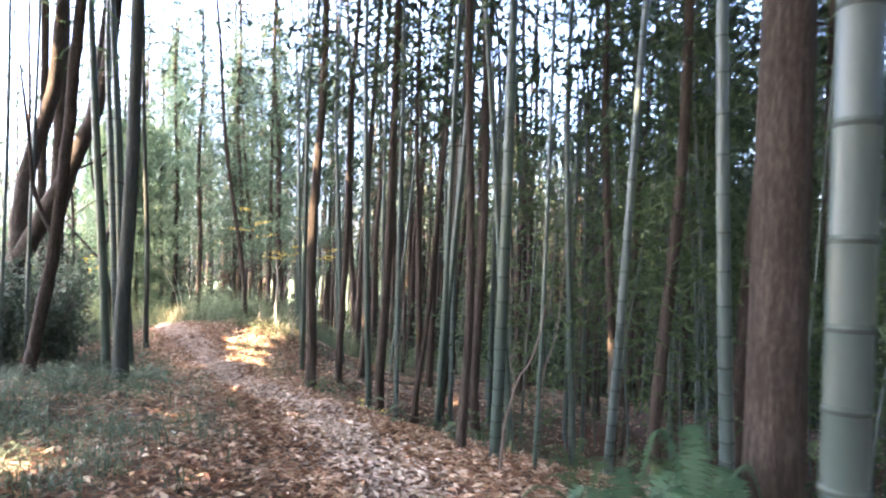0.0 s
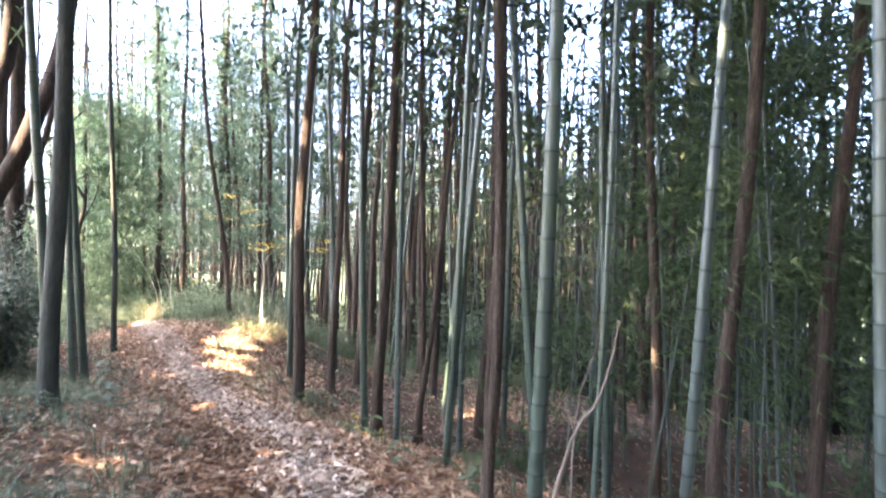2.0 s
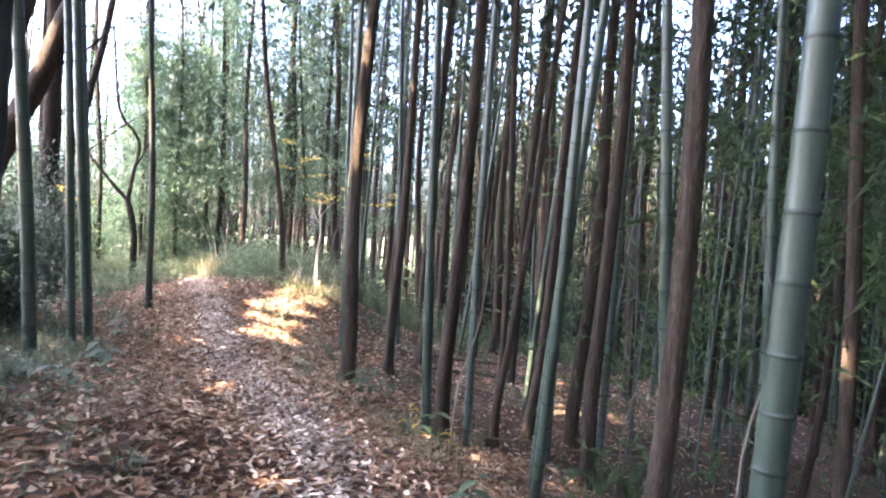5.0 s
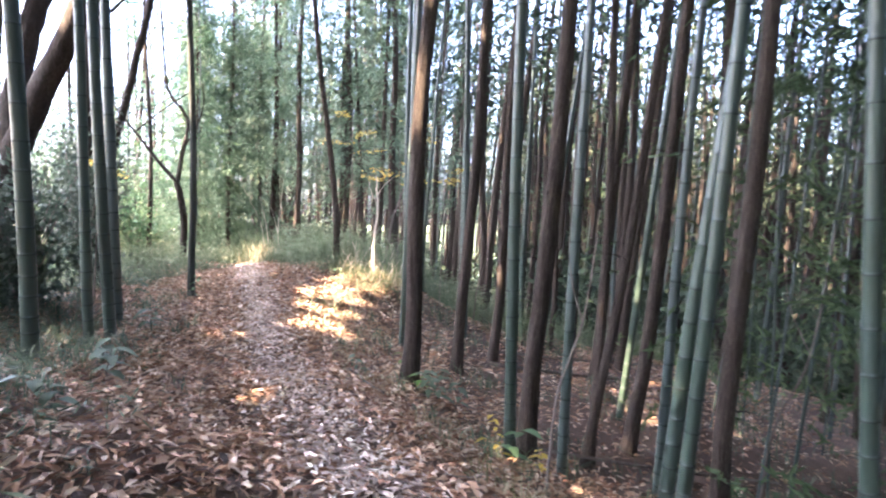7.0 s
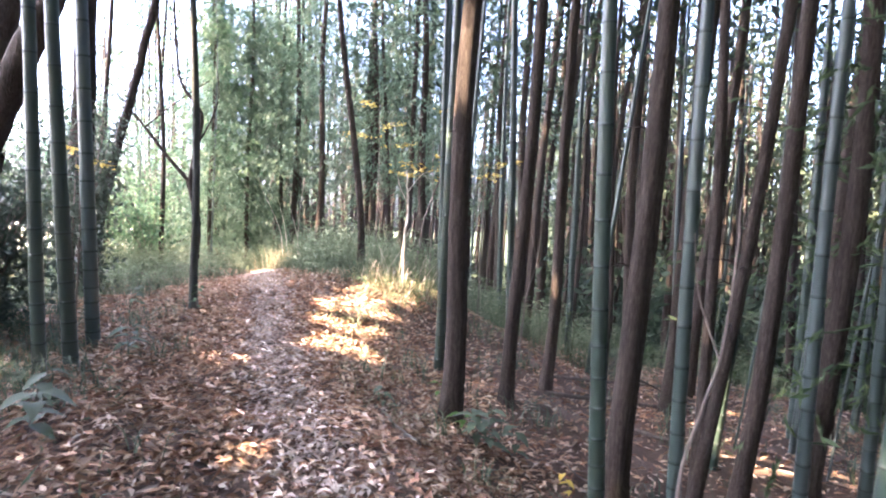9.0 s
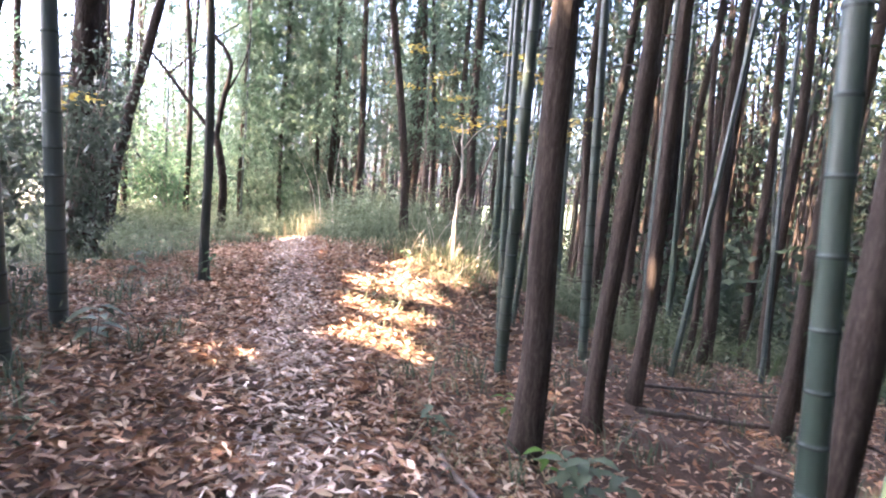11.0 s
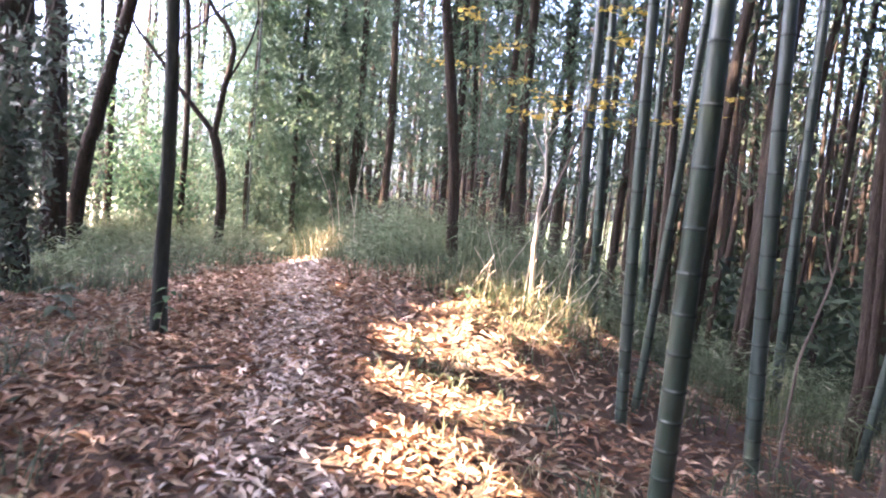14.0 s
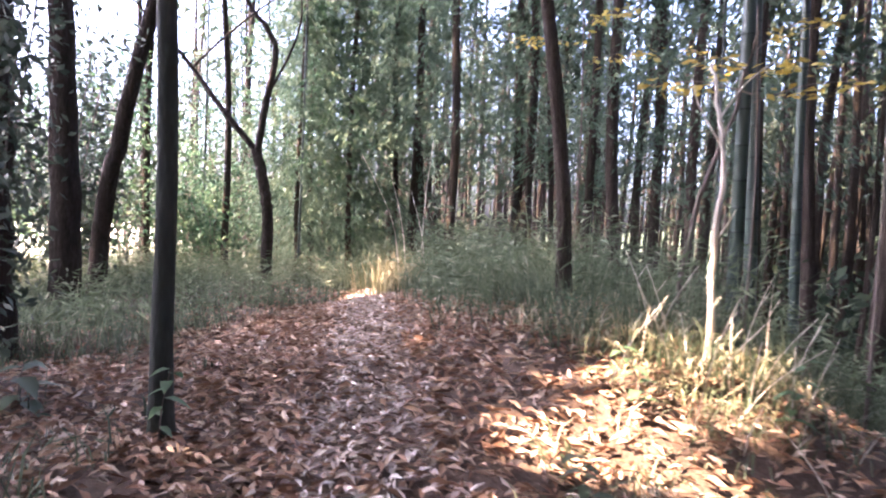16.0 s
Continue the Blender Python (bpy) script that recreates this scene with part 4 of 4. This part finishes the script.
fallen_pole(lying(-2.0, 15.6, 0.06), lying(0.5, 18.2, 0.05), 0.03)
fallen_pole(lying(-1.2, 12.6, 0.1), lying(1.6, 13.9, 0.1), 0.02)
fallen_pole(lying(-1.99, 16.67, 0.08), lying(1.40, 21.37, 0.08), 0.022)
fallen_pole(lying(-1.0, 15.2, 0.05), lying(1.2, 15.0, 0.05), 0.025)
for k, (x, y, dx, dy, h) in enumerate(((-1.0, 11.05, 0.35, 0.3, 2.3), (0.9, 12.2, 0.6, 0.2, 3.0), (-2.5, 16.9, 0.3, 0.0, 2.6), (1.3, 9.4, 0.5, 0.1, 3.2))):
    z = at(x, y)
    bare_stem("bare_sapling", "thin crooked bare sapling between the bamboo stems", "sapling", ((x, y, z - 0.03), (x + dx * 0.2, y + dy * 0.3, z + h * 0.35), (x + dx * 0.7, y + dy * 0.6, z + h * 0.6), (x + dx, y + dy, z + h)), 0.014, 0.005, M_TWIG, 90 + k,
              [(((x + dx * 0.7, y + dy * 0.6, z + h * 0.6), (x + dx * 0.4, y + dy, z + h * 0.75), (x + dx * 0.3, y + dy, z + h * 0.9)), 0.007, 0.003)])


def seedling(x, y, seed, mat, tall=0.3, leaves=9, leaf=0.12, label="small broad-leaved seedling among the fallen leaves"):
    """A short stem with a few broad leaves, each a part of its own."""
    r = np.random.default_rng(seed)
    ob = tagged(new("seedling"), label, "plant", "seedlings beside the path")
    ob.empty_display_size = 0.1
    ob.location = (x, y, at(x, y))
    st = bow([(0, 0, -0.02), (r.normal(0, 0.03), r.normal(0, 0.03), tall * 0.5), (r.normal(0, 0.05), r.normal(0, 0.05), tall)], 5)
    part("stem", tube_mesh("stem", st, np.linspace(0.005, 0.002, len(st)), M_TWIG, 5), ob)
    for k in range(leaves):
        b = st[min(len(st) - 1, 3 + int(k * (len(st) - 3) / leaves))]
        yaw = k * 2.4 + r.uniform(-0.4, 0.4)
        d = np.array([math.cos(yaw), math.sin(yaw), r.uniform(-0.15, 0.35)])
        sd = np.array([-d[1], d[0], 0])
        ln = leaf * r.uniform(0.7, 1.2)
        rows = [b + d * ln * t + (0, 0, -0.35 * ln * t * t) for t in (0, 0.3, 0.6, 1.0)]
        wd = [0.02, 0.24, 0.2, 0.01]
        v = []
        for q, wq in zip(rows, wd):
            v += [tuple(q + sd * ln * wq + (0, 0, ln * wq * 0.3)), tuple(q), tuple(q - sd * ln * wq + (0, 0, ln * wq * 0.3))]
        f = [(a * 3 + c, a * 3 + c + 1, a * 3 + c + 4, a * 3 + c + 3) for a in range(3) for c in range(2)]
        part("leaf", mesh_of("leaf", v, f, (mat,), smooth=True), ob)
    return ob


seedling(-2.3, 12.95, 1, M_WEED, 0.42, 14, 0.2, "grey-green weed with long leaves at the path's edge")
seedling(-2.42, 13.1, 2, M_WEED, 0.34, 12, 0.18, "grey-green weed with long leaves at the path's edge")
seedling(-2.12, 13.2, 3, M_WEED, 0.3, 8, 0.16, "grey-green weed with long leaves at the path's edge")
seedling(-1.32, 11.72, 4, M_YOUNGLEAF, 0.34, 6, 0.2, "seedling with pale strap leaves before a bamboo")
seedling(-1.05, 11.85, 5, M_YELLOW, 0.22, 7, 0.13, "seedling with yellowed broad leaves")
seedling(-1.45, 11.65, 6, M_YELLOW, 0.2, 5, 0.12, "seedling with yellowed broad leaves")
seedling(-2.6, 13.45, 7, M_BROADLEAF, 0.2, 5, 0.16, "low seedling with broad bright green leaves")
seedling(-3.0, 14.3, 8, M_BROADLEAF, 0.25, 6, 0.13)
seedling(-3.3, 13.2, 9, M_WEED, 0.2, 8, 0.13)
seedling(-8.1, 15.8, 10, M_WEED, 0.28, 9, 0.2, "grey-green weed with long leaves on the bank")
seedling(-5.9, 12.9, 11, M_WEED, 0.3, 9, 0.22, "grey-green weed with long leaves on the bank")
seedling(-4.5, 10.4, 12, M_WEED, 0.25, 9, 0.2, "grey-green weed with long leaves on the bank")
seedling(-4.9, 10.9, 13, M_WEED, 0.25, 9, 0.18, "grey-green weed with long leaves on the bank")
seedling(-3.9, 9.2, 14, M_WEED, 0.22, 8, 0.16, "grey-green weed with long leaves on the bank")
seedling(-5.5, 17.85, 15, M_YOUNGLEAF, 0.3, 7, 0.09, "sprig of small pale leaves on the mound")
seedling(-4.1, 17.3, 16, M_YOUNGLEAF, 0.42, 9, 0.14, "sprig of pale green leaves on the mound")
seedling(-1.6, 12.6, 17, M_YELLOW, 0.3, 8, 0.11, "seedling with yellowed broad leaves")
seedling(-7.12, 15.82, 20, M_YOUNGLEAF, 0.42, 8, 0.13, "pale-leaved seedling at the foot of a slim trunk")
seedling(-4.9, 16.9, 21, M_YOUNGLEAF, 0.35, 9, 0.12, "sprig of pale green leaves on the mound")
seedling(-4.95, 16.1, 22, M_WEED, 0.22, 8, 0.12, "tuft of green leaves on the sunlit slope of the mound")
seedling(-0.6, 8.2, 18, M_WEED, 0.3, 9, 0.16)
seedling(0.1, 7.6, 19, M_WEED, 0.3, 9, 0.16)


def fallen_twig(x, y, yaw, ln, seed, r0=0.012, label="crooked dead twig lying on the fallen leaves"):
    r = np.random.default_rng(seed)
    pts = []
    for t in np.linspace(0, 1, 5):
        px, py = x + math.cos(yaw) * ln * t + r.normal(0, 0.03), y + math.sin(yaw) * ln * t + r.normal(0, 0.03)
        pts.append((px, py, at(px, py) + 0.035 + r.uniform(0, 0.02)))
    a = pts[0]
    ob = tagged(new("fallen_twig"), label, "twig", "twigs on the ground")
    ob.empty_display_size = 0.1
    ob.location = a
    p = bow([tuple(np.subtract(q, a)) for q in pts], 5)
    part("stem", tube_mesh("stem", p, np.linspace(r0, r0 * 0.45, len(p)), M_TWIG, 6, 0.1, seed), ob)
    m = p[len(p) // 2]
    side = np.array([-math.sin(yaw), math.cos(yaw), 0.15]) * ln * 0.22 * r.choice((-1, 1))
    side[2] = 0.02
    q = bow([m, m + side * 0.5 + np.array([math.cos(yaw), math.sin(yaw), 0]) * 0.05, m + side + np.array([math.cos(yaw), math.sin(yaw), 0]) * 0.12], 4)
    part("twig", tube_mesh("twig", q, np.linspace(r0 * 0.5, r0 * 0.2, len(q)), M_TWIG, 5), ob)
    return ob


for k in range(34):
    y = STICKS.uniform(6.5, 21)
    o = STICKS.choice((-1, 1)) * STICKS.uniform(0.7, 4.5)
    fallen_twig(float(np.interp(y, PATH_Y, PATH_X)) + o / 0.869, y, STICKS.uniform(0, 6.28), STICKS.uniform(0.3, 1.0), 300 + k, STICKS.uniform(0.005, 0.013))
fallen_twig(-5.3, 14.3, 0.3, 0.7, 350, 0.012)
fallen_twig(-2.75, 12.3, 2.3, 0.9, 351, 0.035, "short dark fallen branch at the edge of the path")
bare_stem("pale_stub", "short pale broken stub standing in the leaves", "stub", (on(-2.95, 7.2, 0.02), (-2.95, 7.2, at(-2.95, 7.2) + 0.07), (-2.94, 7.2, at(-2.95, 7.2) + 0.14)), 0.014, 0.009, M_PALE, 71)
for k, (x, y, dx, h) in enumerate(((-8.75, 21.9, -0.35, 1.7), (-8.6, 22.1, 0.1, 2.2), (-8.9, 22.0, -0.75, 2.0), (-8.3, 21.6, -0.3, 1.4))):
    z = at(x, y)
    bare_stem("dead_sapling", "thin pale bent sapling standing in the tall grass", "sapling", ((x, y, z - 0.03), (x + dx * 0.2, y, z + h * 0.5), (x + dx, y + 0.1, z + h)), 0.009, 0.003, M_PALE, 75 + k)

# ---- fallen leaves ----
def litter(name, n, x0, x1, y0, y1, keep, mat, size, label, seed, lift=0.006):
    r = np.random.default_rng(seed)
    x, y = r.uniform(x0, x1, n), r.uniform(y0, y1, n)
    sel = r.uniform(0, 1, n) < keep(off_path(x, y), x, y)
    x, y = x[sel], y[sel]
    m = len(x)
    c = np.stack([x, y, height(x, y) + r.uniform(lift, lift + 0.04, m)], 1)
    yaw = r.uniform(0, 6.28, m)
    along = np.stack([np.cos(yaw), np.sin(yaw), r.normal(0, 0.3, m)], 1)
    up = unit(np.stack([r.normal(0, 0.65, m), r.normal(0, 0.65, m), np.ones(m)], 1))
    v, f = leaf_arrays(c, along, size * r.uniform(0.5, 1.45, m), size * r.uniform(0.16, 0.42, m), r, 0.42, up)
    return tagged(new(name, mesh_of(name, v, f, (mat,))), label, "leaves", kind="stuff")


litter("fallen_leaves", 160000, -11, 3, 4, 22.5, lambda o, x, y: np.clip(1.25 - np.abs(o + 0.3) / 3.0, 0.12, 0.95) * np.where(x < -9.4, 0.3, 1) * np.where(np.abs(o) < 0.3, 0.5, 1), M_LITTER, 0.1, "brown curled fallen leaves lying over the path and its banks", 1)
litter("trodden_leaves", 120000, -9.5, 2, 4, 22, lambda o, x, y: np.exp(-(o / 0.3) ** 2), M_TROD_SHEEN, 0.085, "pale grey trodden leaves along the middle of the path, lightened for sky sheen", 2, 0.018)
litter("near_leaves", 70000, -12, 9, -8, 4.05, lambda o, x, y: np.clip(1.2 - np.abs(o) / 9.0, 0.15, 0.9), M_LITTER, 0.13, "brown fallen leaves over the start of the path", 4)
litter("slope_leaves", 60000, -4, 14, 4, 34, lambda o, x, y: np.where(o > 0.8, np.interp(o, (1.5, 4), (0.6, 0.3)), 0.0), M_LITTER, 0.11, "brown leaf litter on the slope under the bamboo", 3)


# ---- grasses ----
def tufts(name, n, per, x0, x1, y0, y1, keep, tall, mat, label, seed, lean=0.6, width=0.008, spread=0.06):
    """Tufts of blades: n places tried, each with about per blades."""
    r = np.random.default_rng(seed)
    x, y = r.uniform(x0, x1, n), r.uniform(y0, y1, n)
    patch = np.clip(0.5 + 0.9 * np.sin(x * 1.9 + 2 * np.sin(y * 1.1)) * np.sin(y * 1.6 + 2 * np.sin(x * 0.9)), 0.03, 1)
    sel = r.uniform(0, 1, n) < keep(off_path(x, y), x, y) * patch
    x, y = x[sel], y[sel]
    size = r.uniform(0.55, 1.3, len(x))
    k = np.repeat(np.arange(len(x)), r.integers(per // 2, per * 3 // 2, len(x)))
    m = len(k)
    px, py = x[k] + r.normal(0, spread, m), y[k] + r.normal(0, spread, m)
    v, f = blade_arrays(np.stack([px, py, height(px, py) - 0.01], 1), tall * size[k] * r.uniform(0.5, 1.2, m), width * r.uniform(0.6, 1.5, m), lean, r)
    return tagged(new(name, mesh_of(name, v, f, (mat,))), label, "grass", kind="stuff")


def on_mound(x, y):
    return np.exp(-(((x + 5.0) * -0.495 + (y - 18.0) * 0.869) / 0.9) ** 2 - (((x + 5.0) * 0.869 + (y - 18.0) * 0.495) / 0.85) ** 2)


tufts("mound_grass", 1700, 11, -7, -2.8, 15.4, 20.5, lambda o, x, y: np.clip(on_mound(x, y) * 1.5 - 0.1, 0.0, 1) * (o > 0.9), 0.26, M_STRAW, "dry yellow-green grass on the mound beside the path", 5, 1.6, 0.007)
tufts("edge_grass", 1100, 7, -5.5, 0.5, 9, 17.2, lambda o, x, y: np.where((o > 0.65) & (o < 1.9), 0.7, 0), 0.2, M_STRAW, "dry straw-coloured weeds along the lower edge of the path", 17, 1.2, 0.006)
tufts("path_end_grass", 260, 10, -9.4, -8.4, 21.2, 22.6, lambda o, x, y: 1.0 + 0 * o, 0.55, M_STRAW, "sunlit pale grass where the path bends away", 16, 0.5, 0.008)
tufts("mound_weeds", 1500, 8, -7.5, -2.5, 14.6, 21, lambda o, x, y: np.where((o > 0.55) & (y > 15.6) & (x < -4.0), 0.45, 0), 0.2, M_BRUSH, "low green weeds round the mound", 15, 1.1, 0.008)
tufts("mid_grass", 5200, 10, -15, -3, 14.5, 22.5, lambda o, x, y: np.where((x < -9.2) | ((o > 0.55) & (y > 17.4)) | (y > 21.8), 1.2, 0.0) * np.clip((y - 14.5) / 2.5, 0, 1) * np.where((x > -4.2) & (y < 19.5), 0.25, 1), 0.36, M_GRASS, "knee-high green grass edging the far path", 26, 0.8, 0.008, 0.12)
tufts("tall_grass", 6500, 10, -19, 3, 17.2, 30, lambda o, x, y: np.where(((o > 1.0) & (o < 5.5)) | (x < -10.2) | ((y > 22.6) & (o < 1.1)), np.where(o < 0, 0.5, 1.4), 0.0) * np.clip(np.where(o < 0, (y - 19.5) / 4, (y - 17.7) / 1.6), 0, 1), 0.95, M_BRUSH, "tall green grass lining the far path", 6, 0.8, 0.006, 0.16)


def brush(name, n, per, x0, x1, y0, y1, keep, tall, leaf, mat, label, seed):
    """Low dwarf bamboo: clumps of small lance leaves held in sprays over thin stems."""
    r = np.random.default_rng(seed)
    x, y = r.uniform(x0, x1, n), r.uniform(y0, y1, n)
    sel = r.uniform(0, 1, n) < keep(off_path(x, y), x, y)
    x, y = x[sel], y[sel]
    top = tall * r.uniform(0.45, 1.25, len(x))
    k = np.repeat(np.arange(len(x)), per)
    m = len(k)
    t = r.uniform(0.15, 1, m) ** 0.8
    p = np.stack([x[k] + r.normal(0, 0.13, m), y[k] + r.normal(0, 0.13, m), np.zeros(m)], 1)
    p[:, 2] = height(p[:, 0], p[:, 1]) + top[k] * t
    yaw = r.uniform(0, 6.28, m)
    along = np.stack([np.cos(yaw), np.sin(yaw), r.normal(0.15, 0.45, m)], 1)
    a = leaf_arrays(p, along, leaf * r.uniform(0.6, 1.4, m), leaf * r.uniform(0.1, 0.2, m), r, 0.2)
    q = np.stack([x, y, height(x, y) - 0.01], 1)
    b = blade_arrays(q, top * 1.1, np.full(len(q), 0.006), 0.35, r)
    v, f = joined([a, b])
    return tagged(new(name, mesh_of(name, v, f, (mat,))), label, "undergrowth", kind="stuff")


brush("dwarf_bamboo", 5600, 11, -9.5, 3, 17.4, 29, lambda o, x, y: np.where((o > 0.6) & (o < 6), np.clip((y - 17.6) / 1.5, 0.1, 1), np.where(y > 22.5, 0.7, 0)) * np.where(on_mound(x, y) > 0.35, 0.1, 1) * np.where((x > -4.2) & (y < 19.5), 0.25, 1), 0.85, 0.13, M_BRUSH, "soft grey-green dwarf bamboo thicket behind the mound", 41)
brush("bank_dwarf_bamboo", 2600, 10, -17, -9.1, 15.5, 25, lambda o, x, y: np.clip((-9.1 - x) / 1.2, 0.1, 0.8), 0.5, 0.12, M_BRUSH, "low grey-green undergrowth at the edge of the slope", 42)
brush("bank_weeds", 5200, 9, -10.5, -2.0, 3.5, 15.5, lambda o, x, y: np.clip((-o - 1.1) / 1.6, 0, 1) * np.interp(y, (8, 13), (0.9, 0.3)), 0.22, 0.09, M_WEED, "low soft weeds covering the bank beside the path", 43)
tufts("bank_grass", 8500, 13, -14, -1.5, 4, 21, lambda o, x, y: np.where(o < -0.9, np.clip((-o - 0.7) / 2.0, 0.15, 1.0), 0.0) * np.interp(y, (9, 13), (1.3, 0.55)), 0.26, M_WEED, "blue-green weeds in tufts on the bank beside the path", 8, 0.85, 0.009)
tufts("slope_grass", 8000, 8, -5, 10, 4, 28, lambda o, x, y: np.where((o > 0.9) & (o < 11), np.interp(o, (0.9, 3), (0.15, 0.4)) * np.interp(y, (9, 14), (0.6, 0.8)), 0.0), 0.3, M_WEED, "thin weeds between the stems on the slope", 9, 0.8, 0.011)
